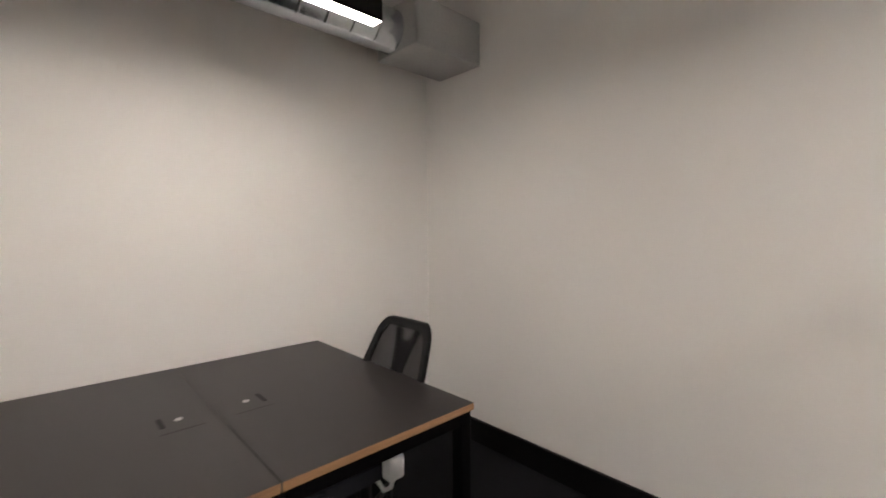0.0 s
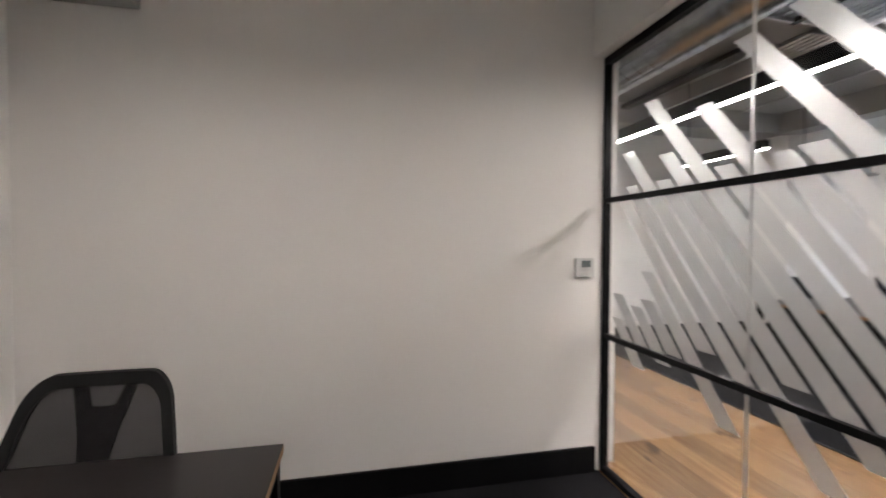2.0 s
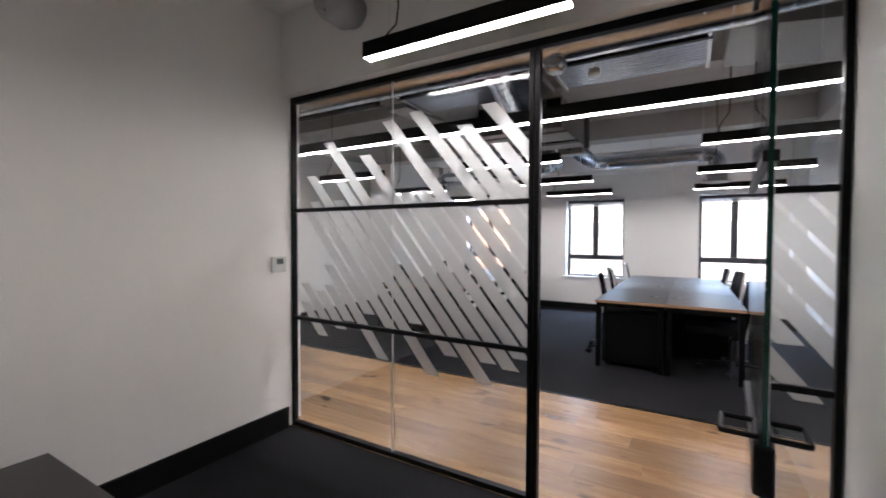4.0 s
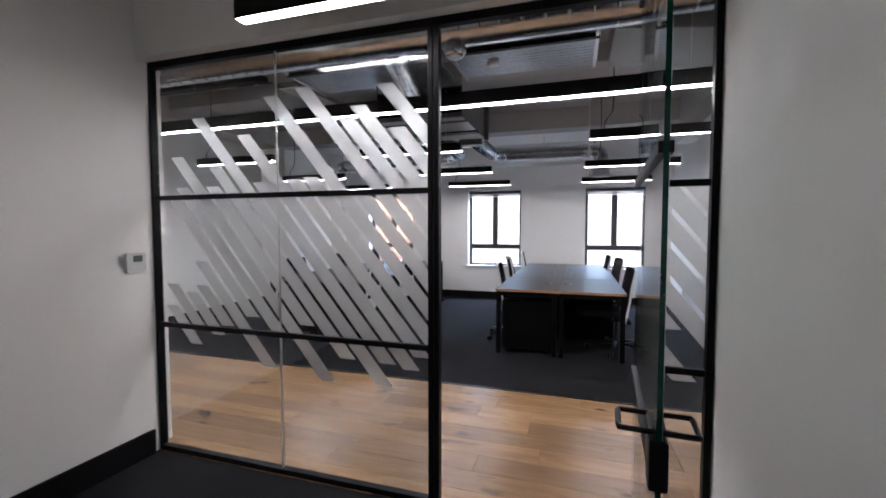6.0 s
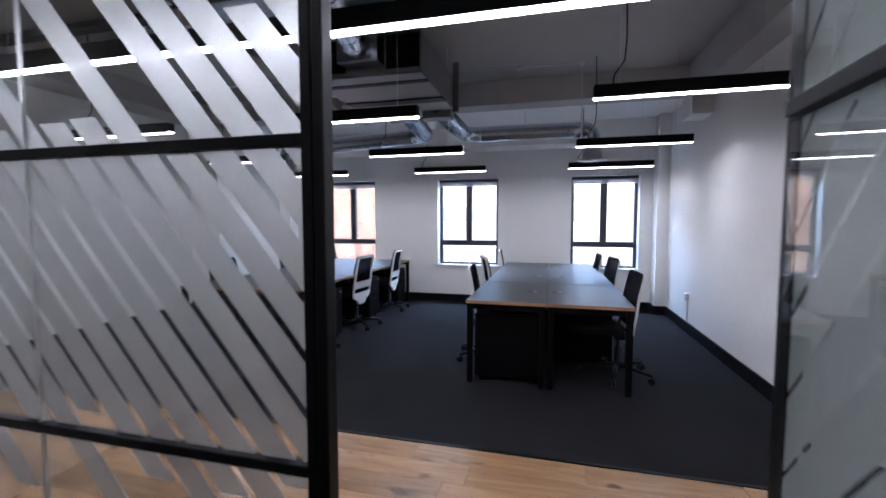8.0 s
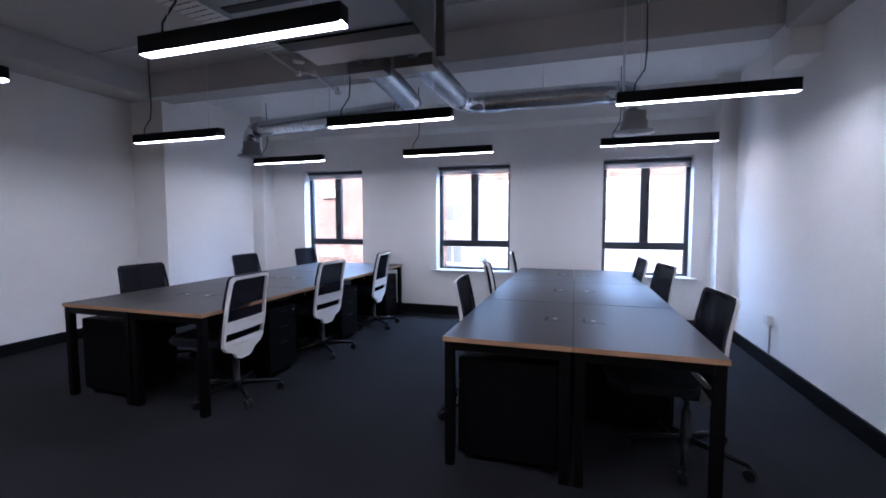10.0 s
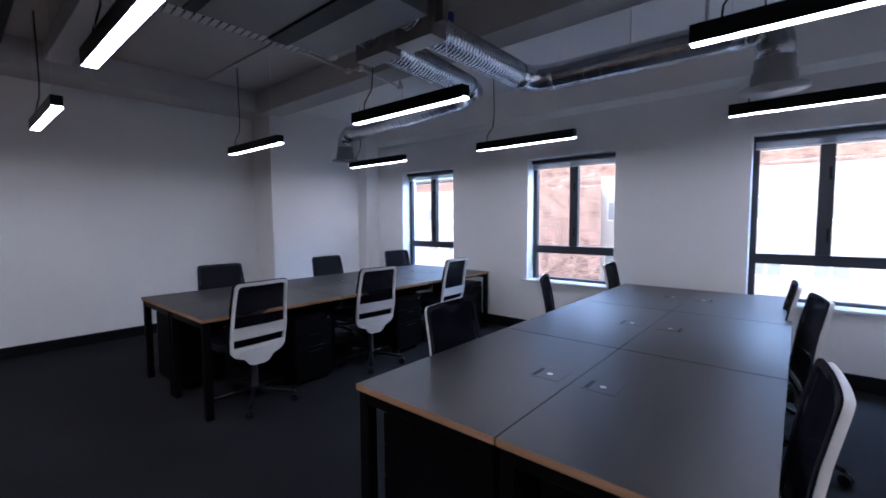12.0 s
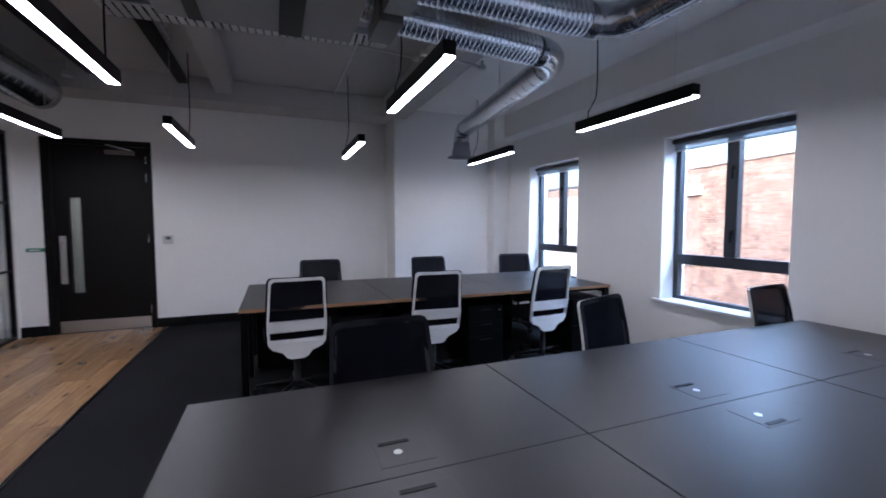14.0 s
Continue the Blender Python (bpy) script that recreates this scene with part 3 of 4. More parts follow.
# ---- windows ----
def window(name, y0, y1, label):
    w = thing(name, pose(XW, (y0 + y1) / 2, SILL), label, "window")
    w["kind"] = "structure"
    h, hw = HEAD - SILL, (y1 - y0) / 2
    fx0, fx1 = 0.16, 0.22
    fr = box_part("window_frame", (fx0, -hw, 0.0), (fx1, -hw + 0.05, h), M_FRAME, w, 0.004)
    box_part("frame_side", (fx0, hw - 0.05, 0.0), (fx1, hw, h), M_FRAME, fr, 0.004).location = (0, 0, 0)
    box_part("frame_head", (fx0, -hw + 0.05, h - 0.06), (fx1, hw - 0.05, h), M_FRAME, fr, 0.004)
    box_part("frame_foot", (fx0, -hw + 0.05, 0.0), (fx1, hw - 0.05, 0.035), M_FRAME, fr, 0.004)
    box_part("transom", (fx0 - 0.004, -hw + 0.05, 0.335), (fx1, hw - 0.05, 0.43), M_FRAME, fr, 0.005)
    mul = box_part("mullion", (fx0 - 0.006, -0.052, 0.43), (fx1, 0.052, h - 0.06), M_FRAME, fr, 0.005)
    for z in (0.62, 1.15):
        bm = bmesh.new()
        add_box(bm, (fx0 - 0.03, -0.035, z), (fx0 - 0.006, -0.012, z + 0.04), 0.003)
        add_box(bm, (fx0 - 0.042, -0.032, z - 0.07), (fx0 - 0.028, -0.015, z + 0.03), 0.004)
        part("casement_handle", bm, M_BLACK, w)
    for a, b, z0, z1 in ((-hw + 0.05, -0.052, 0.43, h - 0.06), (0.052, hw - 0.05, 0.43, h - 0.06), (-hw + 0.05, hw - 0.05, 0.035, 0.335)):
        g = box_part("pane", (0.185, a, z0), (0.193, b, z1), M_GLASS, w)
        g.visible_shadow = False
    box_part("window_sill", (-0.045, -hw - 0.06, -0.022), (fx0, hw + 0.06, 0.004), M_WHITE, w, 0.005, "white painted sill board")
    cas = box_part("blind_cassette", (0.092, -hw + 0.004, h - 0.05), (0.145, hw - 0.004, h - 0.008), M_FRAME, w, 0.006, "dark roller blind cassette")
    box_part("blind_fabric", (0.113, -hw + 0.02, h - 0.112), (0.116, hw - 0.02, h - 0.05), M_BLIND, cas)
    box_part("blind_bar", (0.108, -hw + 0.02, h - 0.122), (0.121, hw - 0.02, h - 0.112), M_WHITE, cas, 0.003)
    return w


window("window_1", *WINDOWS[0], "dark grey framed casement window with rolled-up blind")
window("window_2", *WINDOWS[1], "dark grey framed casement window facing brickwork, blind rolled up")
window("window_3", *WINDOWS[2], "dark grey framed casement window facing white building")

# ---- end wall door ----
dd = thing("door_end", pose(0, Y_END, 0), "closed dark stained door with vision panel and steel kick plate", "door")
dd["kind"] = "structure"
fr = box_part("door_frame", (DX0, -0.015, 0), (DX0 + 0.09, 0.12, DH), M_DOOR, dd, 0.004)
box_part("frame_side", (DX1 - 0.06, -0.015, 0), (DX1, 0.12, DH), M_DOOR, fr, 0.004)
box_part("frame_head", (DX0 + 0.09, -0.015, DH - 0.07), (DX1 - 0.06, 0.12, DH), M_DOOR, fr, 0.004)
LX0, LX1 = DX0 + 0.094, DX1 - 0.064
bm = bmesh.new()
VX0, VX1, VZ0, VZ1 = 1.735, 1.85, 0.50, 1.68
for a, b in (((LX0, 0.012, 0.006), (VX0, 0.056, DH - 0.074)), ((VX1, 0.012, 0.006), (LX1, 0.056, DH - 0.074)), ((VX0, 0.012, 0.006), (VX1, 0.056, VZ0)), ((VX0, 0.012, VZ1), (VX1, 0.056, DH - 0.074))):
    add_box(bm, a, b)
dl = part("door_leaf", bm, M_DOOR, dd)
box_part("vision_pane", (VX0, 0.030, VZ0), (VX1, 0.037, VZ1), pane_glass("vision_glass", (0.75, 0.8, 0.82), 3.0), dd)
box_part("kick_plate", (LX0 + 0.01, 0.008, 0.012), (LX1 - 0.01, 0.0115, 0.155), M_STEEL, dd, label="brushed steel kick plate")
bm = bmesh.new()
add_box(bm, (1.625, 0.006, 0.62), (1.69, 0.0115, 1.21), 0.002)
hp = part("pull_plate", bm, M_STEEL, dd, "steel finger plate")
bm = bmesh.new()
add_tube(bm, [(1.657, 0.006, 0.70), (1.657, -0.04, 0.70), (1.657, -0.04, 1.13), (1.657, 0.006, 1.13)], 0.011, 10)
part("pull_handle", bm, M_STEEL, hp)
bm = bmesh.new()
add_box(bm, (2.13, -0.05, 2.225), (2.43, 0.011, 2.275), 0.006)
cl = part("door_closer", bm, M_BRONZE, dd, "dull bronze door closer")
bm = bmesh.new()
add_tube(bm, [(2.40, -0.03, 2.28), (2.25, -0.06, 2.31), (2.14, -0.012, 2.34)], 0.008, 8)
part("closer_arm", bm, M_STEEL, cl)
for z in (0.2, 1.12, 1.9, 2.12):
    box_part("hinge", (LX1 - 0.004, -0.004, z), (LX1 + 0.02, 0.011, z + 0.1), M_STEEL, dd, 0.002)


# ---- pendant lamps ----
def pendant(y0, y1, z=2.157, height=0.085, cable=1, label="slim black linear pendant lamp, lit, hanging on cables"):
    """A lamp along y, its base point at its middle."""
    lm = thing("pendant_lamp", pose(0, 0, 0), label, "pendant lamp", "linear pendant lamps")
    w, h = 0.035, (y1 - y0) / 2
    bm = bmesh.new()
    add_box(bm, (-w, -h, 0.012), (w, h, height), 0.003)
    add_box(bm, (-w, -h, 0.0), (-w + 0.004, h, 0.012))
    add_box(bm, (w - 0.004, -h, 0.0), (w, h, 0.012))
    part("housing", bm, M_BLACK, lm)
    bm = bmesh.new()
    add_box(bm, (-w + 0.005, -h + 0.004, 0.001), (w - 0.005, h - 0.004, 0.0115))
    part("diffuser", bm, M_LAMP, lm, "glowing white diffuser")
    top = H_CEIL - 2.212 + 0.0
    bm = bmesh.new()
    add_tube(bm, [(0, h - 0.12, height), (0.0, h - 0.125, height + 0.06), (0.02, h - 0.19, height + 0.16), (0.025, h - 0.2, height + 0.3), (0.02, h - 0.19, top)], 0.005, 8)
    part("cable", bm, M_RUBBER, lm)
    for s in (-1, 1):
        bm = bmesh.new()
        add_tube(bm, [(0, s * (h - 0.16), height), (0, s * (h - 0.16), top)], 0.0014, 6)
        part("wire", bm, M_STEEL, lm)
    return lm


LAMPS = [
    (3.20, -1.08, 2.212), (3.22, 1.255, 2.175), (3.25, 3.53, 2.185),
    (5.00, -1.07, 2.205), (4.88, 1.265, 2.172), (4.89, 3.56, 2.165),
    (6.58, -1.05, 2.168), (6.57, 1.265, 2.166), (6.60, 3.56, 2.170),
]
first = None
for x, y, z in LAMPS:
    m = pose(x, y, z)
    if first is None:
        first = pendant(-0.56, 0.56)
        first.matrix_world = m
    else:
        copy_thing(first, m)

# long run over the walkway
long_lamp = thing("long_pendant_lamp", pose(1.99, 1.55, 2.255), "continuous black linear lamp above the walkway, lit", "pendant lamp")
L0, L1 = -2.85, 2.85
bm = bmesh.new()
add_box(bm, (-0.035, L0, 0.012), (0.035, L1, 0.095), 0.003)
add_box(bm, (-0.035, L0, 0), (-0.031, L1, 0.012))
add_box(bm, (0.031, L0, 0), (0.035, L1, 0.012))
part("housing", bm, M_BLACK, long_lamp)
for k in range(5):
    a = L0 + k * 1.14
    box_part("diffuser", (-0.03, a + 0.004, 0.001), (0.03, a + 1.136, 0.0115), M_LAMP, long_lamp)
for y in (-2.6, -1.2, 0.0, 1.2, 2.6):
    bm = bmesh.new()
    add_tube(bm, [(0, y, 0.095), (0, y, H_CEIL - 2.255)], 0.0016, 6)
    part("wire", bm, M_STEEL, long_lamp)

# lamps of the small office
for x, yc, z, k in ((0.768, 0.56, 2.388, 0.653), (-1.01, 0.56, 2.257, 0.792)):
    lm = copy_thing(first, pose(x, yc, z))
    for c in lm.children:
        if c.name.startswith(("wire", "cable")):
            c.scale = (1, 1, k)
        if c.name.startswith("diffuser"):
            c.data = c.data.copy()
            c.data.materials[0] = M_LAMP_ROOM


# ---- ducts and services ----
def spiral_duct_mesh(bm, pts, r, pitch=0.11, ridge=0.003):
    """A spiral-wound duct: a tube along a bent line, with raised seams at even steps."""
    pts = [Vector(p) for p in pts]
    line, radii = [], []
    for a, b in zip(pts, pts[1:]):
        n = max(1, int((b - a).length / pitch))
        for k in range(n):
            p = a.lerp(b, k / n)
            d = (b - a).normalized()
            w = min(0.005, pitch * 0.2)
            line += [p - d * w * 2.4, p - d * w, p, p + d * w, p + d * w * 2.4]
            radii += [r, r, r + ridge, r, r]
    line.append(pts[-1])
    radii.append(r)
    add_tube(bm, line, r, 20, True, radii)


def bend(a, b, c, r, n=6):
    """Points of a rounded corner from a by b to c."""
    a, b, c = Vector(a), Vector(b), Vector(c)
    p, q = b + (a - b).normalized() * r, b + (c - b).normalized() * r
    return [((1 - t) ** 2) * p + 2 * t * (1 - t) * b + t * t * q for t in [k / n for k in range(n + 1)]]


def supply_duct(label, start, corner, end, z_drop, r):
    """From the unit along x, round a corner along y, then down to a nozzle."""
    root = thing("supply_duct", pose(*start), label, "air duct", "supply ducts")
    inv = Vector(start)
    s, c, e = Vector(start), Vector(corner), Vector(end)
    b1 = bend(s, c, e, 0.24)
    bm = bmesh.new()
    spiral_duct_mesh(bm, [p - inv for p in [s, b1[0]]], r * 0.98, 0.034, 0.0055)
    part("flexible_sleeve", bm, M_FOIL, root, "ribbed silver flexible sleeve")
    bm = bmesh.new()
    add_tube(bm, [p - inv for p in b1], r, 20)
    part("elbow", bm, M_GALV, root)
    low = Vector((e.x, e.y, z_drop))
    b2 = bend(c, e, low, 0.15)
    bm = bmesh.new()
    spiral_duct_mesh(bm, [p - inv for p in [b1[-1], b2[0]]], r, 0.13, 0.0022)
    part("spiral_pipe", bm, M_GALV, root)
    bm = bmesh.new()
    add_tube(bm, [p - inv for p in b2 + [low + Vector((0, 0, 0.19))]], r, 20)
    part("elbow", bm, M_GALV, root)
    bm = bmesh.new()
    zs = [(0.2, r * 1.03), (0.12, r * 1.03), (0.118, r * 1.15), (0.03, r * 1.2), (0.024, r * 1.25), (0.018, r * 1.74), (0.006, r * 1.78), (0.0, r * 1.62), (0.006, r * 1.4), (0.03, r * 1.05), (0.045, r * 0.5)]
    add_tube(bm, [low - inv + Vector((0, 0, z)) for z, _ in zs], r, 24, True, [q for _, q in zs])
    part("nozzle", bm, M_NOZZLE, root, "round grey ceiling diffuser")
    bm = bmesh.new()
    mid = b1[-1].lerp(b2[0], 0.45) - inv
    add_tube(bm, [mid + Vector((0, 0, r)), mid + Vector((0, 0, 3.01 - mid.z - inv.z))], 0.004, 6)
    part("hanger", bm, M_STEEL, root)
    return root


supply_duct("silver spiral air duct turning towards the long white wall", (4.796, 0.95, 2.635), (6.12, 0.93, 2.62), (6.16, -0.77, 2.62), 2.21, 0.105)
supply_duct("silver spiral air duct turning towards the corner pillar", (4.796, 1.35, 2.635), (6.10, 1.47, 2.62), (6.43, 4.02, 2.60), 2.24, 0.105)

unit = thing("air_handling_unit", pose(3.46, 1.24, 2.585), "grey steel air conditioning unit hung under the ceiling", "air conditioner")
bm = bmesh.new()
add_box(bm, (0.012, -0.49, 0.012), (1.11, 0.49, 0.33), 0.004)
part("casing", bm, M_UNIT, unit)
# solid black plates stand for the shade inside the two intakes
for y0, y1 in ((-0.48, -0.20), (0.16, 0.48)):
    box_part("intake", (0.0, y0, 0.05), (0.010, y1, 0.31), M_BLACK, unit, 0.002, "black plate drawn as the intake's dark opening")
box_part("front_rim", (0.0, -0.49, 0.014), (0.010, 0.49, 0.046), M_UNIT, unit, 0.002)
box_part("spigot_box", (-0.16, -0.19, 0.07), (-0.002, 0.15, 0.31), M_GALV, unit, 0.004)
box_part("bottom_panel", (0.0, -0.49, 0), (0.16, 0.49, 0.010), M_UNIT, unit, 0.002)
# the two black strips below stand for shaded gaps between the bottom panels
box_part("bottom_channel", (0.165, -0.492, -0.004), (0.235, 0.492, 0.010), M_BLACK, unit, 0.002)
box_part("bottom_panel", (0.24, -0.49, 0), (0.66, 0.49, 0.010), M_UNIT, unit, 0.002)
box_part("bottom_channel", (0.665, -0.495, -0.012), (0.80, 0.495, 0.010), M_BLACK, unit, 0.002)
box_part("bottom_panel", (0.805, -0.49, -0.004), (1.112, 0.475, 0.010), M_UNIT, unit, 0.002)
for y in (-0.29, 0.11):
    bm = bmesh.new()
    spiral_duct_mesh(bm, [(1.113, y, 0.09), (1.20, y, 0.07)], 0.09, 0.02, 0.004)
    part("flexible_neck", bm, M_FOIL, unit, "crumpled silver flexible neck")
    bm = bmesh.new()
    add_box(bm, (1.19, y - 0.155, -0.065), (1.335, y + 0.155, 0.17), 0.004)
    part("plenum", bm, M_UNIT, unit)
box_part("cable_duct", (1.20, -0.53, -0.01), (1.25, -0.47, 0.5), M_UNIT, unit, 0.003)
for sx in (0.1, 1.0):
    for sy in (-0.46, 0.46):
        bm = bmesh.new()
        add_tube(bm, [(sx, sy, 0.33), (sx, sy, H_CEIL - 2.585)], 0.005, 6)
        part("hanger_rod", bm, M_STEEL, unit)

# return duct from the walkway to the unit
rd = thing("return_duct", pose(1.95, 1.25, 2.75), "silver spiral return duct running to the air unit", "air duct")
bm = bmesh.new()
spiral_duct_mesh(bm, [(0.12, -0.32, 0.03), (0.7, -0.17, 0.03), (1.34, -0.03, 0.02)], 0.11, 0.12)
part("spiral_pipe", bm, M_GALV, rd)

main = thing("main_duct", pose(1.78, 0, 2.77), "large silver spiral duct along the walkway ceiling", "air duct")
bm = bmesh.new()
spiral_duct_mesh(bm, [(0, -0.75, 0), (0, 4.6, 0)], 0.19, 0.13)
part("spiral_pipe", bm, M_GALV, main)
bm = bmesh.new()
add_tube(bm, [(0.0, 0.35, -0.12), (0.0, 0.35, -0.23), (0.0, 0.35, -0.26)], 0.07, 18, True, [0.07, 0.075, 0.05])
part("nozzle", bm, M_GALV, main)
bm = bmesh.new()
spiral_duct_mesh(bm, [(0, -1.95, 0), (0, -0.75, 0)], 0.165, 0.13)
part("spiral_pipe", bm, M_GALV, main)
tb = thing("duct_box", pose(2.5, -1.0, 2.62), "galvanised steel duct box beside the metal deck", "air duct")
bm = bmesh.new()
add_box(bm, (-0.35, -0.45, 0), (0.35, 0.36, 0.3), 0.004)
bmesh.ops.translate(bm, verts=[v for v in bm.verts if v.co.y > 0.3 and v.co.z < 0.1], vec=(0, 0, 0.1))
part("casing", bm, M_UNIT, tb)
bm = bmesh.new()
add_tube(bm, [(0, -0.45, 0.15), (0, -0.97, 0.15)], 0.14, 20)
part("spigot", bm, M_GALV, tb)

# small office duct
r1 = thing("room_duct", pose(-1.515, 2.1, 2.39), "galvanised duct box and round duct under the ceiling", "air duct")
bm = bmesh.new()
add_box(bm, (-0.17, -0.52, 0.03), (0.2, -0.003, 0.30), 0.008)
part("duct_box", bm, M_DUCTBOX, r1)
bm = bmesh.new()
spiral_duct_mesh(bm, [(-0.03, -0.52, 0.16), (-0.03, -3.04, 0.16)], 0.12, 0.14)
part("spiral_pipe", bm, M_GALV, r1)
r2 = thing("room_nozzle", pose(1.0, 1.41, 2.82), "grey round air nozzle on the bulkhead above the glass", "air duct")
bm = bmesh.new()
prof = [(0.0, 0.095), (-0.06, 0.095), (-0.065, 0.125), (-0.20, 0.13), (-0.24, 0.115), (-0.255, 0.085), (-0.235, 0.07), (-0.14, 0.06)]
add_tube(bm, [(x, 0, 0) for x, _ in prof], 0.1, 24, True, [q for _, q in prof])
part("drum", bm, M_NOZZLE, r2)
# flat black disc for the shade inside the nozzle's mouth
bm = bmesh.new()
add_tube(bm, [(-0.238, 0, 0), (-0.242, 0, 0)], 0.066, 20)
part("throat", bm, M_RUBBER, r2, "black disc drawn as the throat's dark hollow")

# perforated metal deck over the walkway
def metal_deck(x0, x1, y0, y1, label):
    dk = thing("metal_deck", pose(x0, y0, 2.93), label, "ceiling deck")
    bm = bmesh.new()
    nx, ny = int((x1 - x0) / 0.062), int((y1 - y0) / 0.062)
    for i in range(nx + 1):
        x = i * (x1 - x0) / nx
        add_box(bm, (x - 0.021, 0, 0), (x + 0.021, y1 - y0, 0.004))
    for j in range(ny + 1):
        y = j * (y1 - y0) / ny
        add_box(bm, (0, y - 0.021, 0.004), (x1 - x0, y + 0.021, 0.009))
    o = part("lattice", bm, M_DECK, dk)
    o["kind"] = "stuff"
    for x in (0.28,):
        box_part("bearer", (x, -0.02, -0.035), (x + 0.045, y1 - y0 + 0.02, -0.001), M_BLACK, dk, 0.002)
    for y in (0.0, y1 - y0):
        box_part("edge_channel", (-0.02, y - 0.012, -0.03), (x1 - x0 + 0.02, y + 0.012, -0.002), M_STEEL, dk, 0.002)
    for sx in (0.05, x1 - x0 - 0.05):
        for sy in (0.1, y1 - y0 - 0.1):
            bm = bmesh.new()
            add_tube(bm, [(sx, sy, 0.0), (sx, sy, H_CEIL - 2.93)], 0.005, 6)
            part("hanger_rod", bm, M_STEEL, dk)
    return dk


metal_deck(2.38, 3.32, -0.55, 0.66, "perforated galvanised metal deck under the ceiling")
metal_deck(2.38, 3.32, 0.80, 2.3, "perforated galvanised metal deck with cable bearer")


# cable tray, conduits, detectors
def tray(label, a, b, w):
    root = thing("cable_tray", pose(*a), label, "cable tray")
    d = Vector(b) - Vector(a)
    L = d.length
    root.matrix_world = Matrix.Translation(a) @ Matrix.Rotation(math.atan2(d.y, d.x), 4, "Z")
    box_part("side", (0, -w / 2, 0), (L, -w / 2 + 0.004, 0.05), M_GALV, root)
    box_part("side", (0, w / 2 - 0.004, 0), (L, w / 2, 0.05), M_GALV, root)
    n = int(L / 0.06)
    for k in range(n):
        box_part("rung", (k * 0.06, -w / 2 + 0.004, 0.0), (k * 0.06 + 0.042, w / 2 - 0.004, 0.004), M_CASE, root)
    for k, y in enumerate((-0.05, -0.01, 0.04)):
        bm = bmesh.new()
        add_tube(bm, [(0.02, y, 0.012), (L * 0.3, y + 0.02, 0.012), (L * 0.7, y - 0.015, 0.012), (L - 0.02, y, 0.012)], 0.007, 8)
        part("cable", bm, M_RUBBER, root)
    for x in (0.2, L - 0.2):
        bm = bmesh.new()
        add_tube(bm, [(x, 0, 0.004), (x, 0, H_CEIL - a[2])], 0.004, 6)
        part("hanger", bm, M_STEEL, root)
    return root


tray("galvanised cable tray with black cables under the ceiling", (2.95, 2.53, 2.90), (4.95, 2.39, 2.90), 0.27)


def conduit(label, pts, r=0.011):
    root = thing("conduit", pose(*pts[0]), label, "conduit")
    bm = bmesh.new()
    o = Vector(pts[0])
    add_tube(bm, [Vector(p) - o for p in pts], r, 8)
    part("pipe", bm, M_STEEL, root)
    for p in pts[1:-1]:
        q = Vector(p) - o
        box_part("junction_box", q + Vector((-0.025, -0.025, -0.02)), q + Vector((0.025, 0.025, 0.02)), M_STEEL, root, 0.004)


conduit("thin grey conduit along the ceiling with a drop", [(4.99, 0.86, 3.10), (5.03, 0.1, 3.10), (5.06, -0.56, 3.10), (5.06, -0.565, 2.32)], 0.009)
conduit("thin grey conduit beside the air duct", [(5.95, 0.7, 2.98), (5.95, -0.6, 2.98)])
conduit("thin grey conduit across the far bay", [(4.8, 2.75, H_CEIL - 0.03), (4.86, 2.75, H_CEIL - 0.03), (4.86, 4.7, H_CEIL - 0.03)])


conduit("bent steel pipe beside the air unit under the ceiling", [(4.75, 2.36, 2.84), (5.26, 2.40, 2.82), (5.28, 2.24, 2.81), (5.88, 2.33, 2.80), (5.88, 2.33, 2.86)], 0.012)
valve = thing("pipe_valve", pose(4.585, 2.03, 2.80), "small white valve with red cap beside the air unit", "valve")
bm = bmesh.new()
add_tube(bm, [(0, 0, 0.35), (0, 0, 0.05), (0, 0, 0.045), (0, 0, -0.03), (0, 0, -0.035)], 0.03, 14, True, [0.009, 0.009, 0.032, 0.032, 0.02])
part("valve_body", bm, M_WHITE, valve)
bm = bmesh.new()
add_tube(bm, [(-0.03, 0, 0.02), (-0.07, 0.01, 0.02)], 0.02, 12)
part("cap", bm, M_RED, valve, "red plastic cap")
plug = thing("duct_plug", pose(5.0, 0.93, 2.755), "blue round plug on top of the air duct", "duct plug")
bm = bmesh.new()
add_tube(bm, [(0, 0, -0.02), (0, 0, 0.04), (0, 0, 0.05)], 0.028, 14, True, [0.024, 0.028, 0.02])
part("plug", bm, M_BLUE, plug)


def detector(x, y, z, label):
    root = thing("smoke_detector", pose(x, y, z), label, "smoke detector", "smoke detectors")
    bm = bmesh.new()
    add_tube(bm, [(0, 0, 0.06), (0, 0, 0.03), (0, 0, 0.028), (0, 0, 0.008), (0, 0, 0)], 0.05, 18, True, [0.045, 0.045, 0.055, 0.05, 0.03])
    part("sensor_head", bm, M_WHITE, root)
    bm = bmesh.new()
    add_tube(bm, [(0, 0, 0.06), (0, 0, H_CEIL - z)], 0.009, 8)
    part("drop_rod", bm, M_STEEL, root)


detector(4.87, 2.11, 2.75, "white smoke detector on a drop rod")
detector(2.72, 0.28, 2.78, "white smoke detector below the metal deck")
detector(3.75, 2.30, 2.86, "white smoke detector beside the cable tray")
detector(1.99, 4.70, 2.97, "white smoke detector near the end wall")


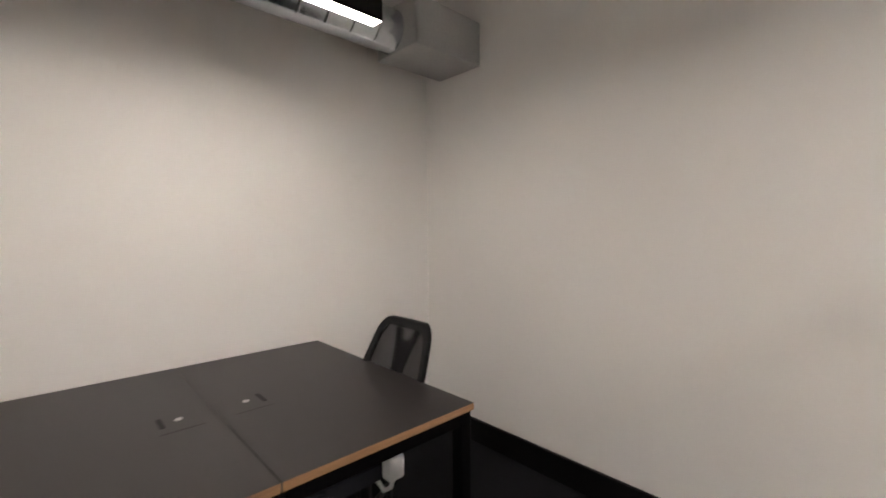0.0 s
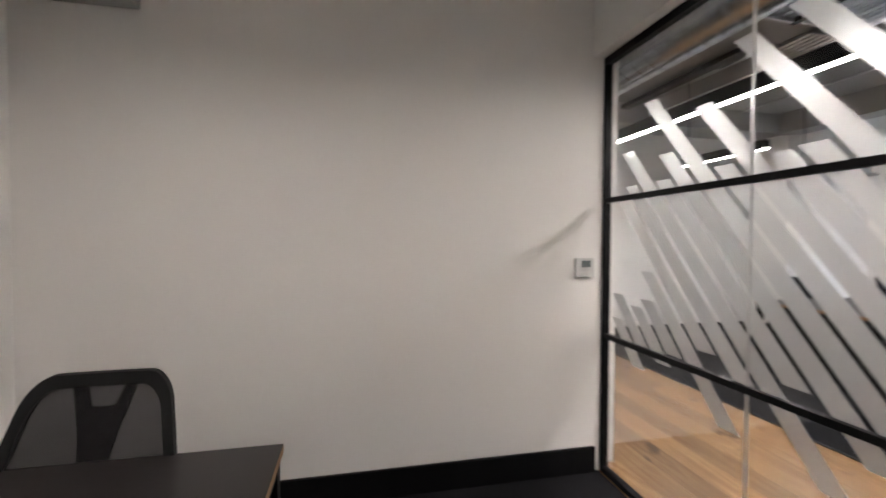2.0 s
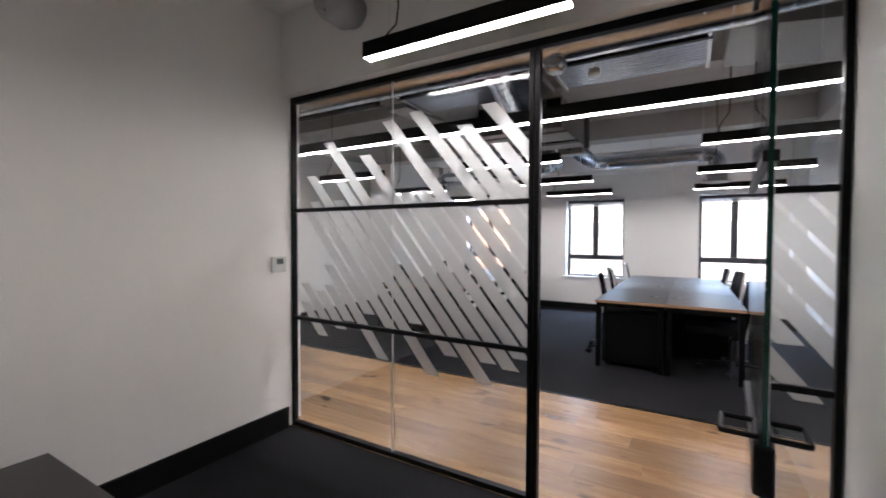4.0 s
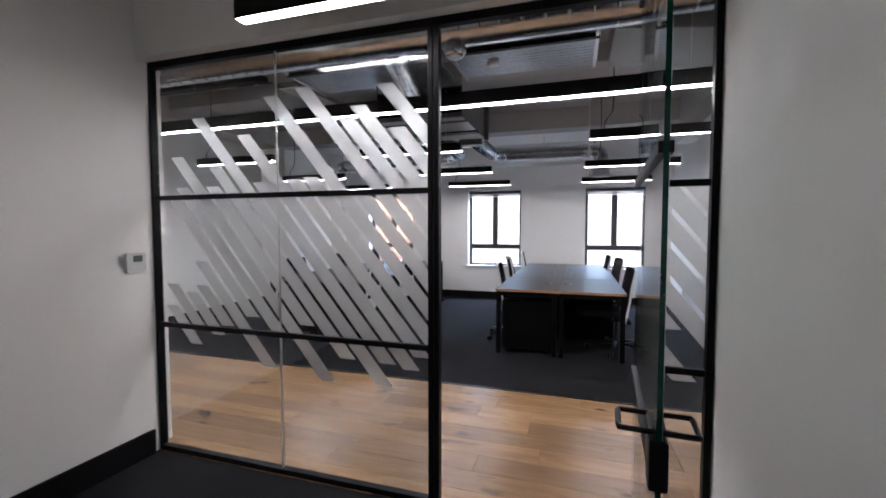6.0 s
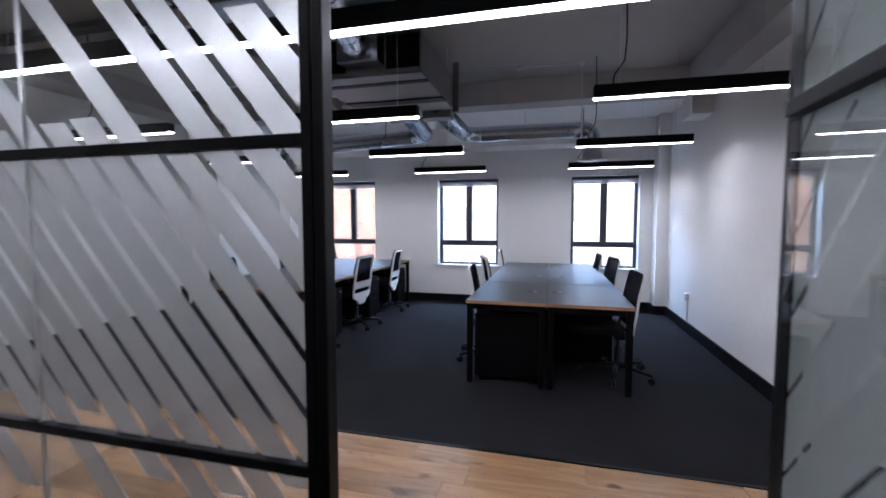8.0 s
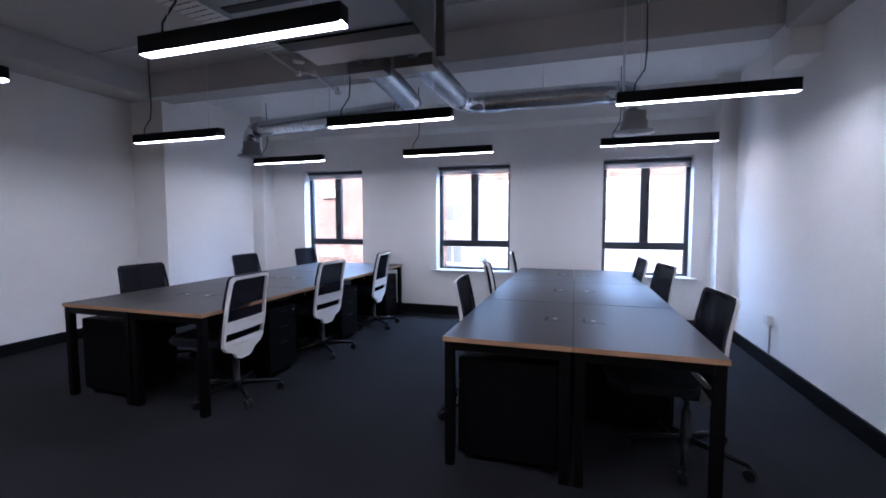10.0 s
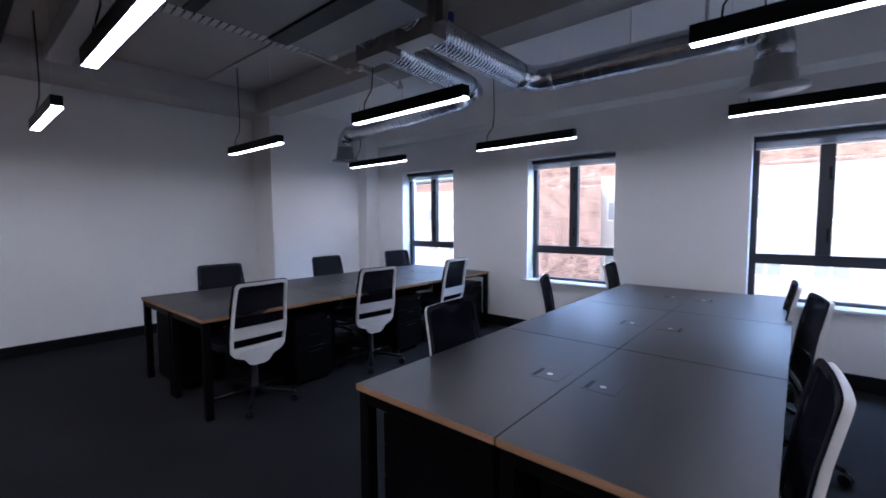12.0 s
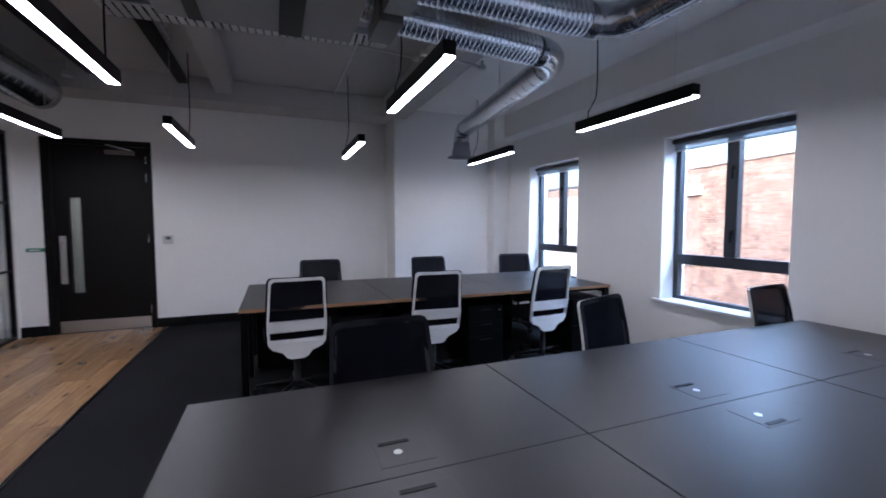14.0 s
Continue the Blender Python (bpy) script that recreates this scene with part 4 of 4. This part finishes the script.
def ceiling_channel(x, y0, y1, z, label):
    """A black lamp channel with end caps, a pale steel strip and hanger straps."""
    root = thing("ceiling_channel", pose(x, y0, z), label, "ceiling channel")
    L = y1 - y0
    box_part("channel", (-0.055, 0.004, 0), (0.055, L - 0.004, 0.055), M_BLACK, root, 0.003)
    for y in (0.0, L - 0.004):
        box_part("end_cap", (-0.057, y, -0.002), (0.057, y + 0.004, 0.057), M_RUBBER, root)
    for y in (0.12 * L, 0.85 * L):
        box_part("hanger_strap", (-0.012, y, 0.056), (0.012, y + 0.003, H_CEIL - z), M_STEEL, root)
    return root


ceiling_channel(3.08, 2.93, 4.74, 3.05, "black metal channel under the grey ceiling")
ceiling_channel(2.20, 2.93, 4.74, 3.05, "black metal channel under the walkway ceiling")
strip = thing("steel_strip", pose(3.21, 2.93, 3.06), "pale galvanised steel strip beside the black channel", "metal strip")
box_part("strip", (-0.012, 0, 0), (0.012, 0.5, 0.022), M_GALV, strip, 0.002)
box_part("clip", (-0.018, 0.2, 0.001), (0.018, 0.23, H_CEIL - 3.06), M_STEEL, strip)


# ---- wall fittings ----
def thermostat(m, label):
    t = thing("thermostat", m, label, "thermostat")
    bm = bmesh.new()
    add_prism(bm, rounded(0.115, 0.112, 0.009, 4, -0.0575, -0.056), lambda u, v, w: (u, -0.003 - w, v), 0.018)
    part("case", bm, M_CASE, t)
    box_part("screen", (-0.022, -0.0225, 0.004), (0.034, -0.0205, 0.042), M_SCREEN, t, label="grey display")
    box_part("button_strip", (-0.03, -0.0225, -0.03), (0.03, -0.021, -0.018), M_STEEL, t)


thermostat(pose(0.952, Y_ROOM, 1.208), "white square thermostat with grey display")
thermostat(pose(2.76, Y_END, 1.15), "white square wall controller beside the door")
sk = thing("wall_socket", pose(6.15, Y_RIGHT, 0.45), "white socket box with cable running down the wall", "socket")
bm = bmesh.new()
add_box(bm, (-0.045, 0, -0.045), (0.045, 0.045, 0.045), 0.006)
part("box", bm, M_WHITE, sk)
bm = bmesh.new()
add_box(bm, (-0.008, 0.001, -0.32), (0.008, 0.012, -0.045), 0.002)
part("trunking", bm, M_STEEL, sk)
ex = thing("door_release", pose(1.40, Y_END, 1.045), "green door release plate on the white wall", "door release")
bm = bmesh.new()
add_box(bm, (-0.08, -0.03, -0.022), (0.085, 0, 0.022), 0.004)
part("plate", bm, M_GREEN, ex)
box_part("label_bar", (-0.05, -0.0315, -0.008), (0.05, -0.0302, 0.008), M_WHITE, ex)


# ---- desks ----
DESK_H, TOP_T = 0.73, 0.026


def add_top(bm, a, b, length, half):
    """A desk top with a ply edge where it meets no other top."""
    fs = add_box(bm, a, b)
    bmesh.ops.recalc_face_normals(bm, faces=fs)
    for f in fs:
        c = f.calc_center_median()
        outer = abs(abs(c.y) - half) < 0.004 or c.x < 0.006 or c.x > length - 0.006
        f.material_index = 1 if outer and abs(f.normal.z) < 0.5 else 0


def grommet(parent, x, y, s, z=DESK_H):
    """A flush power flap with slot and pale socket."""
    g = box_part("power_flap", (x - 0.06, y - 0.068, z - 0.002), (x + 0.095, y + 0.068, z + 0.0012), M_TOP, parent, 0.001)
    box_part("flap_slot", (x - 0.045, y + s * 0.042, z + 0.0013), (x + 0.045, y + s * 0.058, z + 0.0028), M_RUBBER, g)
    bm = bmesh.new()
    add_tube(bm, [(x, y - s * 0.004, z + 0.0013), (x, y - s * 0.004, z + 0.003)], 0.0125, 14)
    part("socket_disc", bm, M_STEEL, g, "small shiny socket disc")
    return g


def bench(x0, unit, count, y0, y1, label, high=DESK_H, turned=()):
    """Desks in pairs back to back: tops meet on a seam along x."""
    root = thing("bench_desk", pose(x0, (y0 + y1) / 2, 0), label, "desk")
    h = (y1 - y0) / 2
    L = unit * count
    for k in range(count):
        for s in (-1, 1):
            bm = bmesh.new()
            a, b = k * unit + 0.0032, (k + 1) * unit - 0.0032
            add_top(bm, (a, s * 0.002, high - TOP_T), (b, s * h, high), L, h)
            top = part("tabletop", bm, [M_TOP, M_PLY], root)
            grommet(top, k * unit + unit * 0.517, s * 0.115, -s if (k, s) in turned else s, high)
    leg = 0.05
    zt = high - TOP_T
    for k in range(count + 1):
        x = 0.012 if k == 0 else (L - leg - 0.012 if k == count else k * unit - leg / 2)
        for s in (-1, 1):
            if k in (0, count):
                y = s * (h - 0.008)
                box_part("leg", (x, y - s * leg, 0), (x + leg, y, zt), M_LEG, root, 0.003)
            box_part("leg", (x, s * 0.012, 0), (x + leg, s * (0.012 + leg), zt), M_LEG, root, 0.003)
            box_part("cross_rail", (x + 0.003, s * (0.012 + leg), zt - 0.05), (x + leg - 0.003, s * (h - 0.008 - (leg if k in (0, count) else 0)), zt - 0.001), M_LEG, root, 0.002)
    for s in (-1, 1):
        box_part("long_rail", (0.062, s * (h - 0.14), zt - 0.05), (L - 0.062, s * (h - 0.18), zt - 0.0515 + 0.05), M_LEG, root, 0.002)
    box_part("cable_basket", (0.2, -0.1, zt - 0.16), (L - 0.2, 0.1, zt - 0.06), M_LEG, root, 0.006)
    return root


UNIT = 1.176
D_X, D_Y0, D_Y1 = 3.772, -0.921, 0.443
E_X, E_Y0, E_Y1 = 3.806, 2.165, 3.54
bench(D_X, UNIT, 3, D_Y0, D_Y1, "dark grey six-seat bench desk with ply edge and black legs", turned=((0, -1),))
bench(E_X, 1.165, 3, E_Y0, E_Y1, "dark grey six-seat bench desk with ply edge near end wall")
room_desk = bench(-1.838, 1.27, 1, -0.228, 1.227, "dark grey two-seat desk with ply edge in small office", 0.747)
bm = bmesh.new()
add_box(bm, (1.00, 0.49, 0.44), (1.055, 0.56, 0.53), 0.01)
add_tube(bm, [(1.03, 0.525, 0.44), (1.02, 0.52, 0.40), (0.98, 0.515, 0.37), (0.93, 0.51, 0.40)], 0.009, 8)
add_tube(bm, [(1.028, 0.525, 0.53), (1.028, 0.525, 0.747 - TOP_T)], 0.01, 8)
part("power_box", bm, M_WHITE, room_desk, "white plastic power box with cable")


def pedestal():
    p = thing("drawer_pedestal", pose(0, 0, 0), "black mobile drawer pedestal under the desk", "drawer unit", "drawer pedestals")
    w, d, h = 0.36, 0.55, 0.60
    box_part("body", (-w / 2, -d / 2 + 0.02, 0.04), (w / 2, d / 2, h), M_PED, p, 0.004)
    z = 0.045
    for k, dh in enumerate((0.27, 0.135, 0.135)):
        dr = box_part("drawer", (-w / 2 + 0.003, -d / 2, z), (w / 2 - 0.003, -d / 2 + 0.018, z + dh), M_PED, p, 0.003)
        box_part("handle", (-0.06, -d / 2 - 0.012, z + dh - 0.035), (0.06, -d / 2 - 0.0005, z + dh - 0.025), M_RUBBER, dr, 0.002)
        z += dh + 0.004
    bm = bmesh.new()
    add_tube(bm, [(w / 2 - 0.04, -d / 2 - 0.006, h - 0.045), (w / 2 - 0.04, -d / 2, h - 0.045)], 0.009, 12)
    part("lock", bm, M_CHROME, p, "small chrome lock")
    for sx in (-1, 1):
        for sy in (-1, 1):
            bm = bmesh.new()
            add_tube(bm, [(sx * 0.14 - 0.01, sy * 0.22, 0.02), (sx * 0.14 + 0.01, sy * 0.22, 0.02)], 0.02, 12)
            part("castor", bm, M_RUBBER, p)
    return p


first_ped = None
spots = []
for x0, u, y0, y1 in ((D_X, UNIT, D_Y0, D_Y1), (E_X, 1.165, E_Y0, E_Y1)):
    for k in range(3):
        spots.append(pose(x0 + (k + 1) * u - 0.25, y0 + 0.34, 0))
        spots.append(pose(x0 + k * u + 0.27, y1 - 0.34, 0, 0, 0, 180))
for m in spots:
    if first_ped is None:
        first_ped = pedestal()
        first_ped.matrix_world = m
    else:
        copy_thing(first_ped, m)


# ---- chairs ----
BACK_LEAN = [0.0]


def curve_back(z):
    """How far the backrest leans behind the column at height z."""
    t = (z - 0.33) / 0.63
    if BACK_LEAN[0]:
        return -0.05 - BACK_LEAN[0] * max(0, z - 0.5)
    return -0.062 - 0.014 * math.sin(math.pi * min(1, t * 1.5)) - 0.125 * max(0, t - 0.2) ** 1.1


def back_panel(bm, outline, off0, off1):
    """A panel that follows the backrest's lean; outline in (x, z), wrapped a little round the sitter."""
    def at(u, v, w):
        return (u, curve_back(v) + 0.16 * u * u * 1.6 - 0.008 + (off0 if w == 0 else off1), v)
    add_prism(bm, outline, at, 1)


def ring(bm, outer, inner, off0, off1):
    """A closed frame between two outlines of equal count."""
    def at(p, o):
        u, v = p
        return bm.verts.new((u, curve_back(v) + 0.16 * u * u * 1.6 - 0.008 + o, v))
    n = len(outer)
    loops = [[at(p, off0) for p in outer], [at(p, off1) for p in outer], [at(p, off1) for p in inner], [at(p, off0) for p in inner]]
    for j in range(4):
        a, b = loops[j], loops[(j + 1) % 4]
        for i in range(n):
            f = bm.faces.new((a[i], a[(i + 1) % n], b[(i + 1) % n], b[i]))
            f.smooth = False


def taper(pts, zlo, zhi, wlo, whi):
    """Widths that change with height."""
    out = []
    for u, v in pts:
        t = (v - zlo) / (zhi - zlo)
        out.append((u * (wlo + (whi - wlo) * t), v))
    return out


def waist(pts, zlo, zhi):
    """Widest a third of the way up, drawn in at the foot and towards the top."""
    out = []
    for u, v in pts:
        t = (v - zlo) / (zhi - zlo)
        out.append((u * (1.0 - 0.05 * max(0.0, 1 - t / 0.3) ** 2 - 0.125 * max(0.0, t - 0.3)), v))
    return out


def split_outline(pts, n_side=6):
    """Adds points along the long sides, so that the panel can bend."""
    out = []
    for i in range(len(pts)):
        p, q = pts[i], pts[(i + 1) % len(pts)]
        out.append(p)
        d = math.hypot(q[0] - p[0], q[1] - p[1])
        k = int(d / 0.06)
        for j in range(1, k):
            out.append((p[0] + (q[0] - p[0]) * j / k, p[1] + (q[1] - p[1]) * j / k))
    return out


def star_base(parent, metal, r=0.315, turn=18):
    bm = bmesh.new()
    add_tube(bm, [(0, 0, 0.07), (0, 0, 0.13), (0, 0, 0.135), (0, 0, 0.27), (0, 0, 0.275), (0, 0, 0.40)], 0.03, 14, True, [0.04, 0.034, 0.026, 0.026, 0.015, 0.015])
    part("gas_column", bm, M_RUBBER, parent)
    for k in range(5):
        a = radians(turn + 72 * k)
        c, s = math.cos(a), math.sin(a)
        bm = bmesh.new()
        pts = [(0.03 * c, 0.03 * s, 0.10), (0.16 * c, 0.16 * s, 0.092), (r * c, r * s, 0.072)]
        add_tube(bm, pts, 0.02, 8, True, [0.024, 0.018, 0.013])
        arm = part("base_arm", bm, metal, parent)
        bm = bmesh.new()
        cx, cy = r * c, r * s
        for o in (-0.013, 0.013):
            add_tube(bm, [(cx - s * (o - 0.009), cy + c * (o - 0.009), 0.029), (cx - s * (o + 0.009), cy + c * (o + 0.009), 0.029)], 0.029, 14)
        add_tube(bm, [(cx, cy, 0.03), (cx, cy, 0.075)], 0.008, 8)
        part("castor", bm, M_RUBBER, arm)


def task_chair():
    """White-framed mesh task chair facing +y; base point on the floor under its column."""
    ch = thing("task_chair", pose(0, 0, 0), "white framed office chair with black mesh back and castors", "office chair", "task chairs")
    star_base(ch, M_BASE)
    bm = bmesh.new()
    add_box(bm, (-0.09, -0.045, 0.385), (0.09, 0.12, 0.425), 0.01)
    part("mechanism", bm, M_RUBBER, ch)
    bm = bmesh.new()
    add_prism(bm, rounded(0.47, 0.46, 0.09, 6, -0.235, -0.02), lambda u, v, w: (u, v, 0.43 + w), 0.055)
    bmesh.ops.bevel(bm, geom=[e for e in bm.edges if abs(e.verts[0].co.z - e.verts[1].co.z) < 1e-4], offset=0.014, segments=2, affect="EDGES")
    part("seat", bm, M_FABRIC, ch, "black upholstered seat cushion")
    # outlines of the backrest, narrower at the top
    zlo, zhi = 0.42, 0.958
    outer = waist(split_outline(rounded(0.47, zhi - zlo, 0.036, 5, -0.235, zlo)), zlo, zhi)
    mid_u = 0.235
    inner = [(u * (0.235 - 0.030) / mid_u, zlo + 0.03 + (v - zlo) * (zhi - zlo - 0.056) / (zhi - zlo)) for u, v in outer]
    shell = [(u * 0.945, zlo + 0.004 + (v - zlo) * 0.986) for u, v in outer]
    bm = bmesh.new()
    ring(bm, shell, inner, -0.016, 0.007)
    fr = part("back_frame", bm, M_WHITE, ch, "white plastic back frame")
    bm = bmesh.new()
    back_panel(bm, split_outline(waist(rounded(0.424, 0.09, 0.006, 3, -0.212, 0.532), zlo, zhi)), -0.012, -0.002)
    part("lumbar_band", bm, M_WHITE, fr, "white lumbar band")
    bm = bmesh.new()
    tongue = [(-0.218, 0.47), (-0.214, 0.435), (-0.185, 0.398), (-0.11, 0.368), (-0.078, 0.325), (-0.045, 0.312), (0.045, 0.312), (0.078, 0.325), (0.11, 0.368), (0.185, 0.398), (0.214, 0.435), (0.218, 0.47)]
    back_panel(bm, tongue, -0.018, 0.008)
    part("back_bracket", bm, M_WHITE, fr, "white tapering back bracket")
    bm = bmesh.new()
    add_box(bm, (-0.05, -0.055, 0.34), (0.05, 0.04, 0.385), 0.01)
    part("link_arm", bm, M_RUBBER, fr)
    bm = bmesh.new()
    mesh_o = [(u * 1.004, zlo - 0.004 + (v - zlo) * 1.012) for u, v in outer]
    back_panel(bm, mesh_o, 0.0075, 0.013)
    part("mesh_panel", bm, M_MESH, ch, "black woven mesh")
    bm = bmesh.new()
    rim_in = [(u * 0.93, zlo + 0.02 + (v - zlo) * (zhi - zlo - 0.04) / (zhi - zlo)) for u, v in outer]
    ring(bm, mesh_o, rim_in, 0.0135, 0.018)
    part("mesh_rim", bm, M_FABRIC, ch)
    return ch


chairs = [
    (4.215, 2.225, 3), (5.37, 2.215, -4), (6.535, 2.20, 5),
    (4.53, 3.56, 178), (5.81, 3.53, 183), (7.02, 3.545, 175),
    (4.49, 0.42, 184), (5.77, 0.50, 199), (7.07, 0.43, 186),
    (4.29, -0.92, 4), (5.85, -0.94, 9), (6.48, -0.83, 3),
]
first_chair = None
for x, y, a in chairs:
    x, y = x - 0.05 * math.sin(radians(a)), y + 0.05 * math.cos(radians(a))
    if first_chair is None:
        first_chair = task_chair()
        first_chair.matrix_world = pose(x, y, 0, 0, 0, a)
    else:
        copy_thing(first_chair, pose(x, y, 0, 0, 0, a))


def room_chair():
    BACK_LEAN[0] = 0.42
    ch = thing("mesh_chair", pose(-1.087, 1.075, 0, 0, 0, 181), "black mesh office chair with Y-shaped back spine", "office chair")
    star_base(ch, M_RUBBER)
    bm = bmesh.new()
    add_box(bm, (-0.1, -0.1, 0.385), (0.1, 0.12, 0.425), 0.01)
    part("mechanism", bm, M_RUBBER, ch)
    bm = bmesh.new()
    add_prism(bm, rounded(0.48, 0.44, 0.1, 6, -0.24, -0.02), lambda u, v, w: (u, v, 0.43 + w), 0.06)
    bmesh.ops.bevel(bm, geom=[e for e in bm.edges if abs(e.verts[0].co.z - e.verts[1].co.z) < 1e-4], offset=0.015, segments=2, affect="EDGES")
    part("seat", bm, M_FABRIC, ch)
    zlo, zhi = 0.50, 0.970
    outer = taper(split_outline(rounded(0.54, zhi - zlo, 0.085, 7, -0.27, zlo)), zlo, zhi, 1.0, 0.66)
    inner = [(u * 0.87, zlo + 0.03 + (v - zlo) * (zhi - zlo - 0.065) / (zhi - zlo)) for u, v in outer]
    bm = bmesh.new()
    ring(bm, outer, inner, -0.012, 0.012)
    fr = part("back_frame", bm, M_RUBBER, ch, "black plastic back frame")
    bm = bmesh.new()
    back_panel(bm, inner, 0.0, 0.004)
    part("mesh_panel", bm, M_MESH_THIN, ch, "grey see-through mesh")
    bm = bmesh.new()
    arms = [(-0.035, 0.40), (0.035, 0.40), (0.032, 0.70), (0.048, 0.80), (0.085, 0.935), (0.055, 0.935), (0.03, 0.87), (-0.03, 0.87), (-0.055, 0.935), (-0.085, 0.935), (-0.048, 0.80), (-0.032, 0.70)]
    back_panel(bm, arms, -0.03, -0.014)
    part("back_spine", bm, M_RUBBER, fr, "black Y-shaped back spine")
    bm = bmesh.new()
    add_box(bm, (-0.035, -0.13, 0.36), (0.035, 0.02, 0.42), 0.01)
    part("link_arm", bm, M_RUBBER, fr)


room_chair()

# ---- outside ----
box_structure("ground", [((-900, -900, -9.0), (900, 900, -8.7))], M_ASPHALT, "street level asphalt far below the windows", "ground")
shell = box_structure("floor_slab", [((X_BACK - 0.3, -3.2, -8.7), (XW + 0.3, Y_END + 1.8, -0.13))], M_RENDER, "storeys of the building below the office", "building")
box_structure("roof", [((X_BACK - 0.3, -3.2, H_CEIL + 0.36), (XW + 0.3, Y_END + 1.8, H_CEIL + 0.6))], M_ROOF, "flat roof over the office", "roof")
box_structure("wall_rear", [((X_BACK, -3.15, 0), (XG, -3.0, H_CEIL)), ((X_BACK, Y_END, 0), (XG - 0.03, Y_END + 0.15, H_CEIL))], M_WALL, "plain outer wall closing the rooms", "wall")

bb = thing("brick_building", pose(21.14, 5.69, -8.7, 0, 0, -10), "red brick building with white wall boxes across the street", "building")
bb["kind"] = "structure"
foot = [(0, 0), (0, 9.48), (8, 14), (7.7, 4.74)]
bm = bmesh.new()
add_prism(bm, foot, lambda u, v, w: (u, v, w), 12.62)
part("wall", bm, M_BRICK, bb)
bm = bmesh.new()
add_prism(bm, [(-0.12, -0.12), (-0.12, 9.55), (8.05, 14.15), (7.8, 4.6)], lambda u, v, w: (u, v, 12.62 + w), 0.18)
part("roof_coping", bm, M_RENDER, bb, "pale stone coping")
for y, z in ((6.85, 11.36), (6.85, 8.1)):
    bx = box_part("wall_box", (-0.35, y, z), (-0.001, y + 0.85, z + 0.5), M_WHITE, bb, 0.02, "white wall-mounted fan box")
    for k in range(4):
        box_part("grille_slat", (-0.36, y + 0.08, z + 0.08 + k * 0.09), (-0.351, y + 0.5, z + 0.12 + k * 0.09), M_RENDER, bx)


def office_block(m, length, storeys, label, seed):
    b = thing("apartment_building", m, label, "building")
    b["kind"] = "structure"
    box_part("wall", (0, 0, 0), (9, length, storeys * 3.0 - 1.2), M_RENDER, b)
    box_part("brick_band", (-0.06, 0, storeys * 3.0 - 2.1), (-0.001, length, storeys * 3.0 - 1.35), M_BRICK, b)
    box_part("roof", (-0.3, -0.3, storeys * 3.0 - 1.2), (9.3, length + 0.3, storeys * 3.0 - 1.0), M_ROOF, b)
    n = int(length / 2.6)
    for s in range(storeys - 1):
        for k in range(n):
            y = 0.7 + k * 2.6 + 0.15 * ((seed + s) % 2)
            w = box_part("window", (-0.05, y, s * 3.0 + 1.0), (-0.001, y + 1.5, s * 3.0 + 2.3), M_WHITE, b)
            box_part("pane", (-0.06, y + 0.07, s * 3.0 + 1.08), (-0.0505, y + 0.72, s * 3.0 + 2.22), M_OUTGLASS, w)
            box_part("pane", (-0.06, y + 0.78, s * 3.0 + 1.08), (-0.0505, y + 1.43, s * 3.0 + 2.22), M_OUTGLASS, w)
    return b


office_block(pose(31, -22, -8.7), 34, 5, "white rendered apartment building with rows of windows", 1)
office_block(pose(34, 15, -8.7), 30, 5, "white rendered apartment building further along the street", 2)

# ---- oak planks ----
rnd = random.Random(11)
PW = (X_WOOD - 0.014 - (XG - 0.028)) / 9
plank_meshes = {}
for i in range(9):
    y = Y_RIGHT - rnd.uniform(0.0, 1.6)
    while y < Y_END:
        L = rnd.choice((0.8, 1.0, 1.25, 1.5, 1.8))
        a, b = max(y, Y_RIGHT), min(y + L, Y_END)
        if b - a > 0.05:
            key = round(b - a, 2)
            if key not in plank_meshes:
                bm = bmesh.new()
                hw, hl = PW / 2 - 0.0004, key / 2 - 0.0004
                vs = [bm.verts.new(p) for p in ((-hw, -hl, -0.012), (hw, -hl, -0.012), (hw, hl, -0.012), (-hw, hl, -0.012))]
                vm = [bm.verts.new(p) for p in ((-hw, -hl, -0.0012), (hw, -hl, -0.0012), (hw, hl, -0.0012), (-hw, hl, -0.0012))]
                e = 0.0008
                vt = [bm.verts.new(p) for p in ((-hw + e, -hl + e, 0), (hw - e, -hl + e, 0), (hw - e, hl - e, 0), (-hw + e, hl - e, 0))]
                for q, r in ((vs, vm), (vm, vt)):
                    for k in range(4):
                        bm.faces.new((q[k], q[(k + 1) % 4], r[(k + 1) % 4], r[k]))
                bm.faces.new(vt)
                bmesh.ops.recalc_face_normals(bm, faces=bm.faces)
                me = bpy.data.meshes.new("plank")
                bm.to_mesh(me)
                bm.free()
                me.materials.append(M_WOOD)
                plank_meshes[key] = me
            ob = new("plank", plank_meshes[key])
            ob.parent = wood
            ob.location = (XG - 0.028 + (i + 0.5) * PW, (a + b) / 2, 0)
        y += L
